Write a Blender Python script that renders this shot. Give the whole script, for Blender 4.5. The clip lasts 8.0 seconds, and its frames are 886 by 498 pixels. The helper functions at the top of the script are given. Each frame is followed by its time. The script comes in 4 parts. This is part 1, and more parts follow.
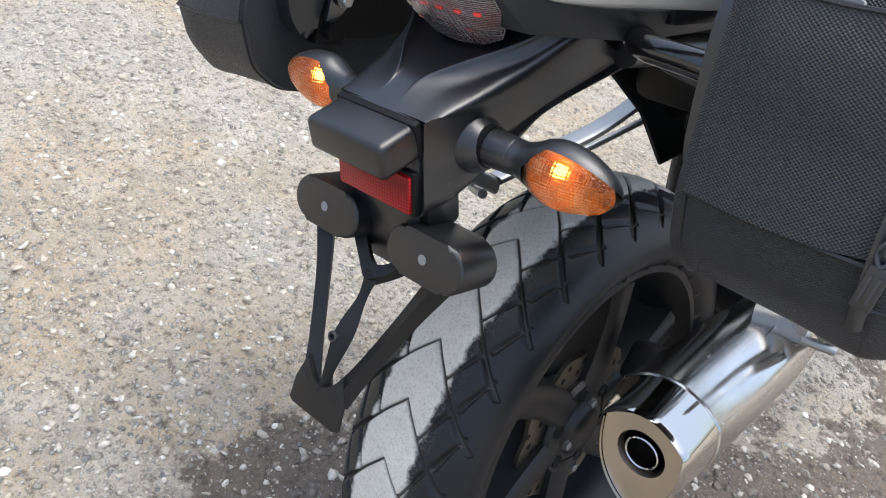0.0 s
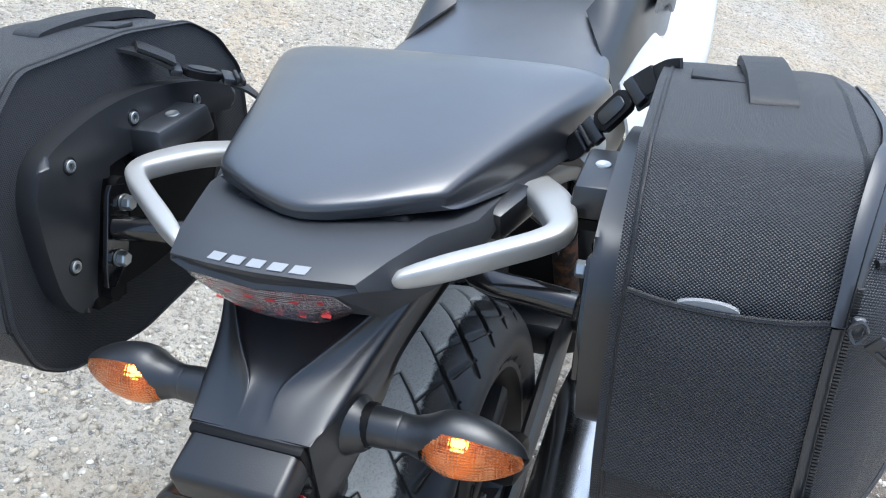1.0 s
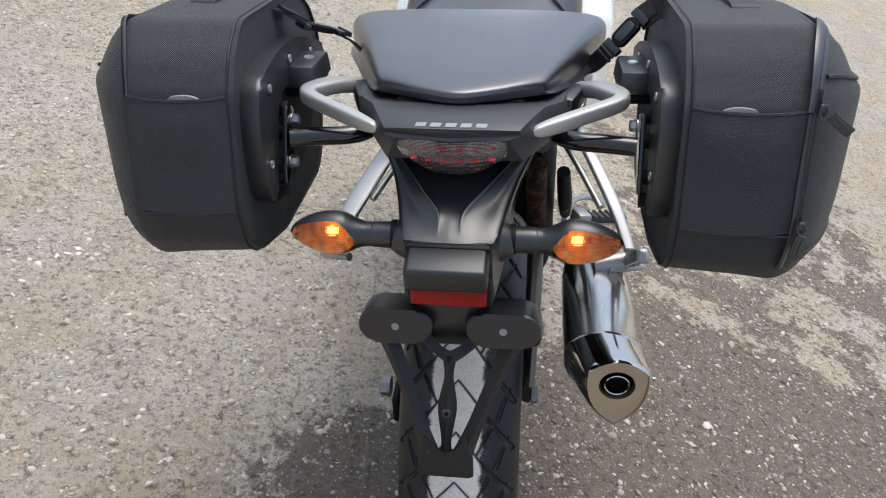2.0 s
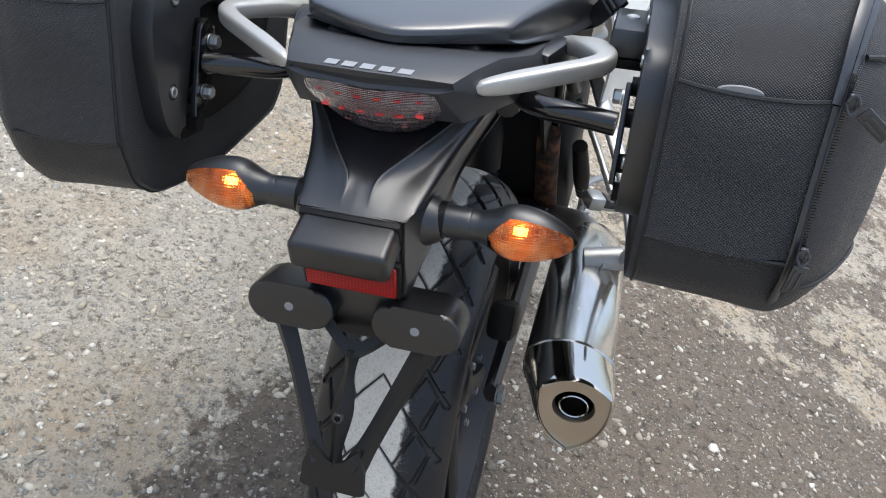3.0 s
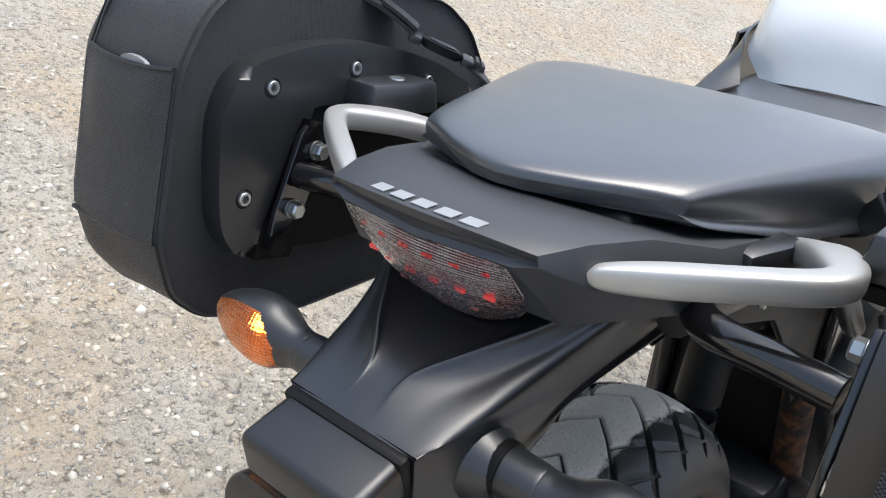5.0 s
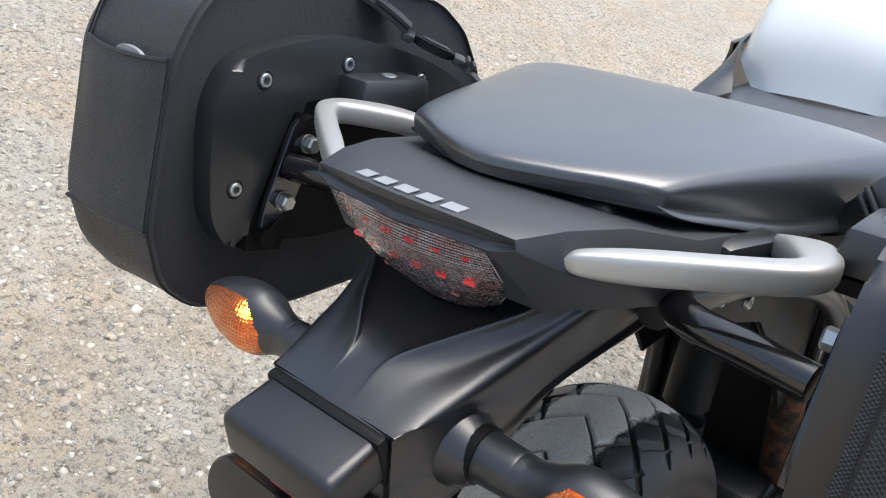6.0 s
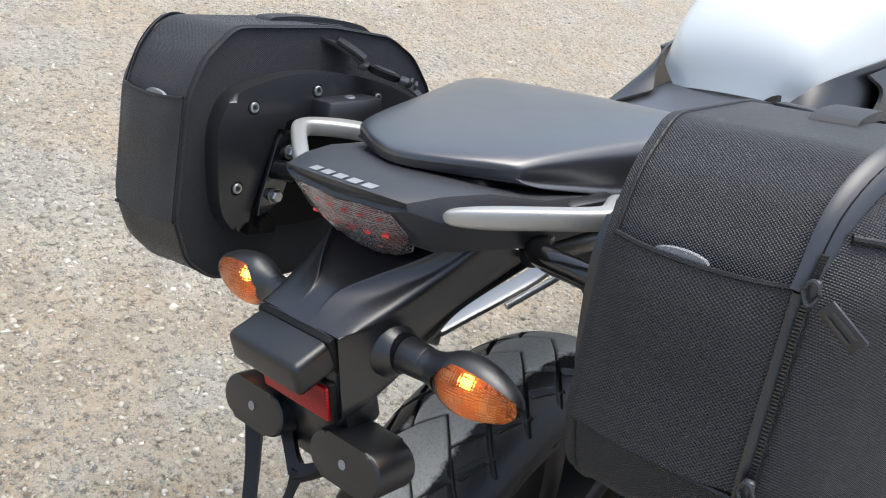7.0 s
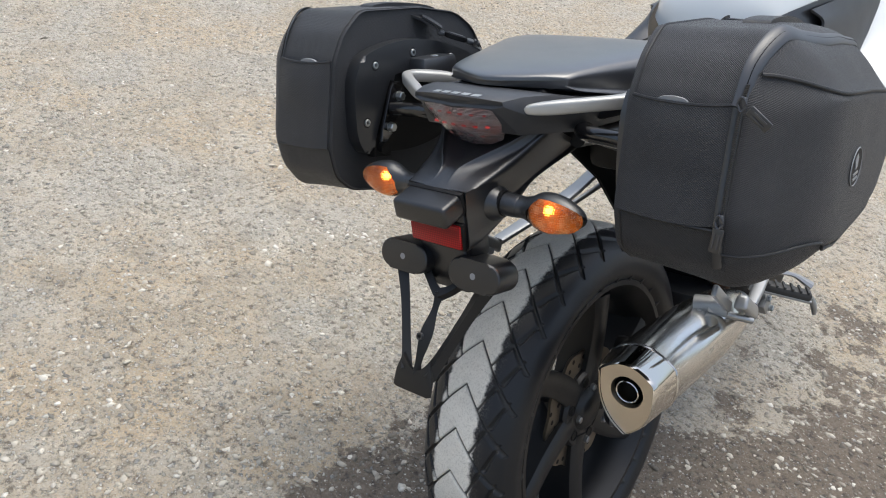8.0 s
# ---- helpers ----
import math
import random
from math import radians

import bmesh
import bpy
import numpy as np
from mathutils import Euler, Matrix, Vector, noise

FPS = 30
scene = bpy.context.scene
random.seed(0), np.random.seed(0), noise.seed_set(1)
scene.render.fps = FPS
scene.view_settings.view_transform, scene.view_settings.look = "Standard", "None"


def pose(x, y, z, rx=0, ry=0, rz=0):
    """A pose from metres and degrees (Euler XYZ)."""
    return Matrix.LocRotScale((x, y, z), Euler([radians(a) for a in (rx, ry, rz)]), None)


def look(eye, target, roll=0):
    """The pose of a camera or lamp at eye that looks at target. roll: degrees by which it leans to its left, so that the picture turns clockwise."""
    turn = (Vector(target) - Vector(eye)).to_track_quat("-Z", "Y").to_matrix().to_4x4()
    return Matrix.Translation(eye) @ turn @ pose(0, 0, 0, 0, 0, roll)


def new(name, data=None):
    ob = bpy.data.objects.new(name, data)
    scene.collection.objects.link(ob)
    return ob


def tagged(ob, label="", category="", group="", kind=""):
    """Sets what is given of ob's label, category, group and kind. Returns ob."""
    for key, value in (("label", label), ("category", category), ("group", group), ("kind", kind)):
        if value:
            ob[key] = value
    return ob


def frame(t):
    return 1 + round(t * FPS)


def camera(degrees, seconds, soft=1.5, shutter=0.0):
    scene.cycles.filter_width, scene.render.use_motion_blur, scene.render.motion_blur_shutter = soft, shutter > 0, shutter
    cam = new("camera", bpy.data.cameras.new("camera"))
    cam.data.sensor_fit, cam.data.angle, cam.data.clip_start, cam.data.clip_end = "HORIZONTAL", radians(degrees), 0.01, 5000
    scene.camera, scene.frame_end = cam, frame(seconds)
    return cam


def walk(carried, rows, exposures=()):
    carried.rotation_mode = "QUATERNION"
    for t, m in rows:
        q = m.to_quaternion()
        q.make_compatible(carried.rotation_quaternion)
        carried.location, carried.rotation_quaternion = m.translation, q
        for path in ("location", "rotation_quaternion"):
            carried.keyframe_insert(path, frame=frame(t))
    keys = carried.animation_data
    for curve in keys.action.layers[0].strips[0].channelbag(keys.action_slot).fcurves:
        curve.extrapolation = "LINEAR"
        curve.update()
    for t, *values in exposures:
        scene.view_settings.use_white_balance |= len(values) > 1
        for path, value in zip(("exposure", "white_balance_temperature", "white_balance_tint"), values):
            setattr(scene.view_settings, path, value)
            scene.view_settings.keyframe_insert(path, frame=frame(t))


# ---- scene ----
cam = camera(58.5, 8.0, 1.1)
LEAN = 15.0  # degrees by which the motorcycle rests on its side stand
BIKE = pose(0, 0, 0.003, 0, -LEAN, 0)
# the path in the motorcycle's own upright frame: seconds, eye, target, roll
PATH = [
    (0, (0.4081, -0.6646, 0.9920), (-0.1697, -0.0252, 0.4848), 3.27),
    (0.5, (0.3584, -0.6356, 1.1224), (-0.0683, 0.0826, 0.5728), -0.61),
    (1, (0.2522, -0.5939, 1.1755), (-0.0289, 0.1880, 0.6191), -2.36),
    (1.5, (0.1529, -0.7487, 1.2281), (-0.0104, 0.0712, 0.6794), -3.05),
    (2, (0.0786, -0.9534, 1.2071), (-0.0268, -0.1181, 0.6675), -1.50),
    (2.2, (0.0636, -0.9635, 1.1979), (-0.0332, -0.1312, 0.6522), -0.47),
    (3.3, (0.2111, -0.6692, 1.0926), (-0.0369, 0.1028, 0.5074), 3.52),
    (3.5, (0.1768, -0.5924, 1.0659), (-0.1299, 0.1696, 0.4956), 3.59),
    (4, (0.2634, -0.4992, 1.0898), (-0.1797, 0.2336, 0.5735), 3.38),
    (4.5, (0.2470, -0.5243, 1.0560), (-0.2823, 0.1922, 0.6017), 3.70),
    (4.7, (0.2289, -0.5248, 1.0471), (-0.3174, 0.1925, 0.6146), 4.39),
    (5.8, (0.2530, -0.5365, 1.0231), (-0.3008, 0.1914, 0.6187), 6.40),
    (6, (0.2474, -0.5301, 1.0271), (-0.3109, 0.1962, 0.6260), 6.35),
    (6.5, (0.2837, -0.5394, 1.0456), (-0.2879, 0.1759, 0.6435), 4.71),
    (7, (0.4321, -0.6328, 1.0843), (-0.1586, 0.0696, 0.6872), 2.21),
    (7.5, (0.6019, -0.7396, 1.1114), (-0.0101, -0.0524, 0.7200), -1.21),
    (8, (0.6023, -0.9814, 1.0999), (0.0022, -0.2871, 0.7029), -3.46),
]
walk(cam, [(t, BIKE @ look(eye, target, roll)) for t, eye, target, roll in PATH],
     [(0, .88, 6100, 8), (.5, .99, 5850, 5), (1, .97, 5650, 4), (1.5, .84, 5850, 3), (2, .44, 6250, 7), (3.5, .88, 6100, 6), (4, 1.04, 6150, 7), (4.5, .92, 6250, 7), (6, .84, 6250, 7), (7, .70, 6250, 6), (7.5, .50, 6300, 7), (8, .50, 6350, 6)])

# ---------------------------------------------------------------- light
world = bpy.data.worlds.new("sky")
scene.world = world
world.use_nodes = True
wn = world.node_tree.nodes
sky = wn.new("ShaderNodeTexSky")
sky.sky_type, sky.sun_disc = "NISHITA", False
sky.sun_elevation, sky.sun_rotation = radians(80), radians(0)
sky.air_density, sky.dust_density, sky.ozone_density = 1.0, 5.0, 1.0
soft_sky = wn.new("ShaderNodeHueSaturation")
soft_sky.inputs["Saturation"].default_value = 0.85
world.node_tree.links.new(sky.outputs[0], soft_sky.inputs["Color"])
world.node_tree.links.new(soft_sky.outputs[0], wn["Background"].inputs[0])
wn["Background"].inputs[1].default_value = 0.17
sun = new("sun", bpy.data.lights.new("sun", "SUN"))
sun.data.energy, sun.data.angle, sun.data.color = 0.9, radians(40), (1.0, 0.97, 0.93)
sun.matrix_world = look((-0.20, 0.48, 2.7), (0, 0, 0))


# ---------------------------------------------------------------- materials
class Nodes:
    """A small wrapper to write node materials in few lines."""

    def __init__(self, name, base, rough=0.5, metal=0.0, gloss=0.5, **more):
        self.mat = bpy.data.materials.new(name)
        self.mat.use_nodes = True
        self.tree = self.mat.node_tree
        self.bsdf = self.tree.nodes["Principled BSDF"]
        self.bsdf.inputs["Base Color"].default_value = (*base, 1)
        self.bsdf.inputs["Roughness"].default_value = rough
        self.bsdf.inputs["Metallic"].default_value = metal
        if not metal:
            self.bsdf.inputs["Specular IOR Level"].default_value = gloss
        for key, value in more.items():
            self.bsdf.inputs[key.replace("_", " ")].default_value = value
        self.coords = self.add("ShaderNodeTexCoord").outputs["Object"]

    def add(self, kind, **sockets):
        node = self.tree.nodes.new(kind)
        for key, value in sockets.items():
            socket = node.inputs[key.replace("_", " ")]
            if isinstance(value, bpy.types.NodeSocket):
                self.tree.links.new(value, socket)
            else:
                socket.default_value = value
        return node

    def noise(self, scale, detail=4.0, rough=0.55, at=None):
        return self.add("ShaderNodeTexNoise", Vector=at or self.coords, Scale=scale, Detail=detail, Roughness=rough).outputs["Fac"]

    def cells(self, scale, randomness=1.0, at=None, feature="F1"):
        node = self.add("ShaderNodeTexVoronoi", Vector=at or self.coords, Scale=scale, Randomness=randomness)
        node.feature = feature
        return node

    def ramp(self, fac, *stops):
        node = self.add("ShaderNodeValToRGB", Fac=fac)
        marks = node.color_ramp.elements
        while len(marks) < len(stops):
            marks.new(0.5)
        for mark, (place, colour) in zip(marks, stops):
            mark.position = place
            mark.color = (*colour, 1) if len(colour) == 3 else colour
        return node.outputs["Color"]

    def grey(self, fac, a, low, b, high):
        return self.ramp(fac, (a, (low,) * 3), (b, (high,) * 3))

    def mix(self, fac, a, b, blend="MIX"):
        node = self.tree.nodes.new("ShaderNodeMix")
        node.data_type, node.blend_type = "RGBA", blend
        for socket, value in ((node.inputs[0], fac), (node.inputs[6], a), (node.inputs[7], b)):
            if isinstance(value, bpy.types.NodeSocket):
                self.tree.links.new(value, socket)
            else:
                socket.default_value = value if not isinstance(value, tuple) else (*value, 1)
        return node.outputs[2]

    def math(self, how, a, b=0.0):
        node = self.tree.nodes.new("ShaderNodeMath")
        node.operation = how
        for socket, value in zip(node.inputs, (a, b)):
            if isinstance(value, bpy.types.NodeSocket):
                self.tree.links.new(value, socket)
            else:
                socket.default_value = value
        return node.outputs[0]

    def set(self, key, value):
        self.tree.links.new(value, self.bsdf.inputs[key])
        return self

    def bump(self, height, strength=0.3, distance=0.001, before=None):
        node = self.add("ShaderNodeBump", Height=height, Strength=strength, Distance=distance)
        if before is not None:
            self.tree.links.new(before, node.inputs["Normal"])
        self.tree.links.new(node.outputs[0], self.bsdf.inputs["Normal"])
        return node.outputs[0]


def plastic(name, base, rough, grain=1500, depth=0.00015, dust=0.1, gloss=0.85):
    n = Nodes(name, base, rough, gloss=gloss)
    specks = n.noise(900, 3, 0.7)
    cloud = n.noise(14, 5)
    lighter = tuple(c + 0.03 for c in base)
    dusty = n.math("MULTIPLY", n.grey(specks, 0.62, 0, 0.78, 1), n.grey(cloud, 0.45, 0, 0.7, dust * 4))
    n.set("Base Color", n.mix(dusty, base, lighter))
    n.set("Roughness", n.math("ADD", n.math("MULTIPLY", cloud, 0.16), rough - 0.08))
    n.bump(n.noise(grain, 2), 0.35, depth)
    return n.mat


def metal(name, base, rough, brushed=0.0):
    n = Nodes(name, base, rough, 1.0)
    n.set("Roughness", n.math("ADD", n.math("MULTIPLY", n.noise(35, 6), 0.12), rough - 0.05))
    n.bump(n.noise(700, 3), 0.2 + brushed, 0.0001)
    return n.mat


def polished_steel():
    """Hand-polished sheet: near mirror, faintly rippled, with smeared marks and a straw tint towards the heat."""
    n = Nodes("polished_steel", (0.6, 0.585, 0.555), 0.12, 1.0)
    smear = n.add("ShaderNodeMapping", Vector=n.coords, Scale=(30, 5, 30)).outputs[0]
    marks = n.noise(1.0, 6, 0.65, smear)
    n.set("Base Color", n.mix(n.grey(marks, 0.40, 0, 0.68, 0.8), (0.72, 0.705, 0.68), (0.58, 0.56, 0.525)))
    n.set("Roughness", n.grey(marks, 0.35, 0.10, 0.7, 0.30))
    n.bump(n.noise(18, 2), 0.10, 0.004)
    return n.mat


def rusty():
    """Sooty steel with orange-brown rust breaking through in patches."""
    n = Nodes("rusty_pipe", (0.03, 0.02, 0.015), 0.7, gloss=0.3)
    patch = n.grey(n.noise(38, 7, 0.7), 0.46, 0, 0.60, 1)
    n.set("Base Color", n.mix(patch, (0.014, 0.011, 0.010), n.mix(n.noise(160, 4), (0.07, 0.028, 0.012), (0.15, 0.065, 0.028))))
    n.bump(n.noise(300, 4), 0.4, 0.0006)
    return n.mat


def silver_paint():
    """Pale metallic paint, half mirror and half diffuse."""
    n = Nodes("silver_paint", (0.5, 0.5, 0.48), 0.45, 0.6, Coat_Weight=0.15, Coat_Roughness=0.25)
    n.set("Base Color", n.mix(n.noise(1800, 2), (0.42, 0.415, 0.395), (0.52, 0.515, 0.49)))
    n.set("Roughness", n.math("ADD", n.math("MULTIPLY", n.noise(30, 5), 0.10), 0.40))
    return n.mat


def fabric(name, base, scale=640, laid=False, relief=0.9):
    """Woven cloth: rows of small dark holes in a slightly glossy net, with lint."""
    n = Nodes(name, base, 0.50, gloss=0.55)
    turned = n.add("ShaderNodeMapping", Vector=n.coords, Rotation=(0.5, 0.3, 0.75)).outputs[0]
    if laid:
        cloth = n.add("ShaderNodeAttribute")
        cloth.attribute_name = "weave"
        turned = n.add("ShaderNodeMapping", Vector=cloth.outputs["Vector"], Rotation=(0, 0, 0.785), Scale=(1.0, 0.8, 0)).outputs[0]
    weave = n.cells(scale, 0.08 if laid else 0.6, turned).outputs["Distance"]
    big = n.noise(9, 4)
    lint = n.grey(n.noise(420, 2, 0.6), 0.70, 0, 0.76, 0.5)
    tone = n.mix(n.grey(weave, 0.24, 0, 0.46, 1), tuple(c * 0.15 for c in base), tuple(c * 1.7 for c in base))
    tone = n.mix(n.grey(big, 0.40, 0, 0.75, 0.25), tone, tuple(c * 1.5 + 0.003 for c in base))
    n.set("Base Color", n.mix(lint, tone, (0.12, 0.115, 0.105)))
    n.bsdf.inputs["Sheen Weight"].default_value = 0.04
    n.bsdf.inputs["Sheen Roughness"].default_value = 0.4
    first = n.bump(n.noise(22, 3), 0.35, 0.006)
    n.bump(n.grey(weave, 0.15, 0, 0.6, 1), relief, 0.0007, first)
    return n.mat


def vinyl():
    n = Nodes("seat_vinyl", (0.016, 0.017, 0.02), 0.42, gloss=1.0)
    grain = n.cells(900, 1.0, feature="SMOOTH_F1").outputs["Distance"]
    cloud = n.noise(7, 5)
    n.set("Base Color", n.mix(n.grey(cloud, 0.4, 0, 0.72, 0.7), (0.022, 0.0245, 0.0305), (0.037, 0.0405, 0.0490)))
    n.set("Roughness", n.math("ADD", n.math("MULTIPLY", n.noise(16, 6), 0.16), 0.26))
    n.bsdf.inputs["Coat Weight"].default_value = 0.9
    n.bsdf.inputs["Coat Roughness"].default_value = 0.4
    first = n.bump(n.noise(9, 2), 0.12, 0.01)
    n.bump(grain, 0.3, 0.0003, first)
    return n.mat


def glass(name, tint, rough=0.05, prism=420, depth=0.0010, bend=1.08):
    """A thin moulded lens: clear, with a fine prism relief that blurs what lies behind and catches the sky."""
    n = Nodes(name, tint, rough, 0.0, gloss=0.8, Transmission_Weight=1.0, IOR=bend)
    n.bump(n.cells(prism, 0.05).outputs["Distance"], 0.6, depth)
    return n.mat


def ribbed(name):
    """Metallised lamp backing: fine upright and level ribs with dull red furrows; the ridges' glints are put into the
    pale colour.
    """
    n = Nodes(name, (0.6, 0.5, 0.48), 0.3, gloss=0.6)
    place = n.add("ShaderNodeSeparateXYZ", Vector=n.coords)
    across = n.math("SINE", n.math("MULTIPLY", place.outputs[0], 3700.0))
    level = n.math("SINE", n.math("MULTIPLY", place.outputs[2], 3900.0))
    both = n.math("ADD", n.math("MULTIPLY", across, 0.16), n.math("MULTIPLY", level, 0.34))
    blush = n.grey(n.noise(60, 3), 0.45, 0.0, 0.66, 0.65)
    # painted glints: ridges near white, furrows dark, along the same ribs as the bump
    tone = n.mix(n.grey(both, -0.36, 0, 0.16, 1), (0.07, 0.042, 0.042), (0.90, 0.86, 0.84))
    n.set("Base Color", n.mix(blush, tone, n.mix(0.8, tone, (0.75, 0.10, 0.07), "MULTIPLY")))
    n.bump(both, 0.6, 0.0008)
    return n.mat


def facets(name):
    """Moulded reflector of a lamp that is half aglow: the bulb's amber light is put into the colour, with paler rows of
    prisms.
    """
    n = Nodes(name, (0.9, 0.45, 0.12), 0.25, gloss=0.8)
    place = n.add("ShaderNodeSeparateXYZ", Vector=n.coords)
    bands = n.math("SINE", n.math("MULTIPLY", place.outputs[2], 1300.0))
    dots = n.cells(520, 0.05).outputs["Distance"]
    rows = n.math("MULTIPLY", n.grey(bands, 0.25, 0, 0.55, 1), n.grey(dots, 0.25, 1, 0.45, 0))
    # amber lamplight painted over a bowl that is plain chrome when unlit
    tone = n.mix(n.noise(120, 4), (0.42, 0.065, 0.004), (0.92, 0.30, 0.03))
    panes = n.add("ShaderNodeSeparateColor", Color=n.cells(170, 0.7).outputs["Color"])
    tone = n.mix(n.grey(panes.outputs[0], 0.55, 0, 0.8, 0.7), tone, (0.80, 0.50, 0.27))
    tone = n.mix(n.grey(panes.outputs[1], 0.66, 0, 0.8, 0.7), tone, (0.22, 0.045, 0.008))
    n.set("Base Color", n.mix(rows, tone, (0.95, 0.68, 0.40)))
    n.bump(n.math("ADD", n.math("MULTIPLY", bands, 0.5), rows), 0.8, 0.0014)
    return n.mat


def reflector(name):
    """Deep red plastic with a fine grid of prisms behind a smooth face."""
    n = Nodes(name, (0.34, 0.005, 0.008), 0.3, gloss=0.3)
    cell = n.cells(330, 0.0)
    n.set("Base Color", n.mix(n.grey(cell.outputs["Distance"], 0.25, 0, 0.6, 1), (0.45, 0.012, 0.014), (0.16, 0.001, 0.003)))
    n.bump(n.noise(900, 2), 0.2, 0.0003)
    return n.mat


def glow(name, base, colour, strength):
    n = Nodes(name, base, 0.3)
    n.bsdf.inputs["Emission Color"].default_value = (*colour, 1)
    n.bsdf.inputs["Emission Strength"].default_value = strength
    return n.mat


def rubber():
    """Tyre rubber: clean black shoulders, a dried pale dust band on the crown, dusty speckled edges."""
    n = Nodes("tyre_rubber", (0.02, 0.02, 0.021), 0.6, gloss=0.4)
    band = n.add("ShaderNodeAttribute")
    band.attribute_name = "crown"
    raw = n.math("ADD", band.outputs["Fac"], n.math("MULTIPLY", n.math("SUBTRACT", n.noise(70, 8, 0.7), 0.5), 0.34))
    crumbs = n.math("MULTIPLY", n.grey(n.noise(420, 5, 0.75), 0.5, 0, 0.62, 1), n.grey(band.outputs["Fac"], 0.22, 0, 0.5, 0.9))
    dust = n.mix(n.noise(60, 6), (0.64, 0.61, 0.54), (0.80, 0.77, 0.69))
    dark = n.mix(n.noise(25, 5), (0.0065, 0.0073, 0.0092), (0.013, 0.0140, 0.0165))
    tone = n.mix(n.grey(raw, 0.42, 0, 0.50, 0.96), dark, dust)
    tone = n.mix(n.math("MULTIPLY", crumbs, 0.45), tone, (0.26, 0.23, 0.2))
    groove = n.add("ShaderNodeAttribute")
    groove.attribute_name = "groove"
    n.set("Base Color", n.mix(n.grey(groove.outputs["Fac"], 0.3, 0, 0.8, 0.9), tone, (0.03, 0.029, 0.027)))
    n.set("Roughness", n.grey(raw, 0.36, 0.42, 0.5, 0.92))
    n.bump(n.noise(500, 4), 0.35, 0.0006)
    return n.mat


def ground_material():
    """Packed tan earth with grey crushed stone in drifts; dark brown where damp. Shade in hollows and round stones is
    put into the colour.
    """
    n = Nodes("gravel_ground", (0.4, 0.36, 0.31), 0.95)
    warp = n.add("ShaderNodeVectorMath", **{"Vector": n.coords})
    warp.operation = "MULTIPLY_ADD"
    warp.inputs[1].default_value = (1, 1, 0.3)
    swirl = n.add("ShaderNodeTexNoise", Vector=n.coords, Scale=60.0, Detail=2.0).outputs["Color"]
    scaled = n.add("ShaderNodeVectorMath", Vector=swirl)
    scaled.operation = "SCALE"
    scaled.inputs["Scale"].default_value = 0.016
    n.tree.links.new(scaled.outputs[0], warp.inputs[2])
    at = warp.outputs[0]
    wet = n.add("ShaderNodeAttribute")
    wet.attribute_name = "damp"
    edge = n.math("ADD", wet.outputs["Fac"], n.math("MULTIPLY", n.math("SUBTRACT", n.noise(4.5, 10, 0.72), 0.5), 2.2))
    damp = n.grey(edge, 0.50, 0, 0.57, 1)
    drift = n.noise(2.6, 6, 0.6)
    earth = n.mix(n.grey(n.noise(1.5, 8, 0.62), 0.44, 0, 0.58, 1), (0.535, 0.412, 0.258), (0.495, 0.462, 0.392))
    earth = n.mix(n.grey(n.noise(6.5, 8, 0.7), 0.48, 0, 0.62, 0.75), earth, (0.600, 0.555, 0.460))
    earth = n.mix(n.grey(n.noise(9, 8, 0.75), 0.50, 0, 0.62, 0.65), earth, (0.255, 0.220, 0.168))
    track = n.add("ShaderNodeMapping", Vector=n.coords, Rotation=(0, 0, 0.9), Scale=(2.6, 0.5, 1)).outputs[0]
    earth = n.mix(n.grey(n.noise(1.6, 6, 0.6, track), 0.50, 0, 0.64, 0.5), earth, (0.38, 0.32, 0.23))
    earth = n.mix(n.grey(n.noise(140, 6, 0.78), 0.38, 0, 0.62, 0.7), earth, (0.500, 0.456, 0.382))
    earth = n.mix(n.grey(n.noise(110, 6, 0.75), 0.56, 0, 0.68, 0.7), earth, (0.149, 0.126, 0.098))
    dark_earth = n.mix(n.grey(n.noise(120, 7, 0.75), 0.3, 0, 0.7, 1), (0.120, 0.092, 0.066), (0.255, 0.212, 0.165))
    tone = n.mix(damp, earth, dark_earth)
    # relief shading put into the colour: hollows between lumps darker, their tops paler
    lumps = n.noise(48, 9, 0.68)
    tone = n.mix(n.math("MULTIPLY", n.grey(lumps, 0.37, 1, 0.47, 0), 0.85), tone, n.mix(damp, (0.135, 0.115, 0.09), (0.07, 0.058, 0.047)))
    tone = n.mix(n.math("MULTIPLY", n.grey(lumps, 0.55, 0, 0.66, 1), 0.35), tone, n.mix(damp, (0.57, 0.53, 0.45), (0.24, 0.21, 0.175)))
    height = n.math("ADD", n.math("MULTIPLY", lumps, 1.2), n.math("MULTIPLY", n.noise(170, 7, 0.75), 0.5))
    for scale, lo, hi, pick in ((58.0, 0.50, 0.70, 0), (120.0, 0.42, 0.62, 1), (240.0, 0.36, 0.56, 2)):
        cell = n.cells(scale, 1.0, at)
        cell.distance = "MANHATTAN"
        sep = n.add("ShaderNodeSeparateColor", Color=cell.outputs["Color"])
        hue = n.ramp(sep.outputs[pick], (0.0, (0.23, 0.23, 0.22)), (0.25, (0.36, 0.355, 0.33)), (0.6, (0.48, 0.44, 0.365)), (0.85, (0.56, 0.54, 0.485)), (1.0, (0.68, 0.66, 0.61)))
        there = n.math("GREATER_THAN", sep.outputs[(pick + 1) % 3], n.grey(drift, lo - 0.12, 0.72, hi, 0.30))
        there = n.mix(damp, there, n.math("GREATER_THAN", sep.outputs[(pick + 1) % 3], 0.80))
        body = n.grey(cell.outputs["Distance"], 0.34, 1, 0.44, 0)
        show = n.math("MULTIPLY", body, there)
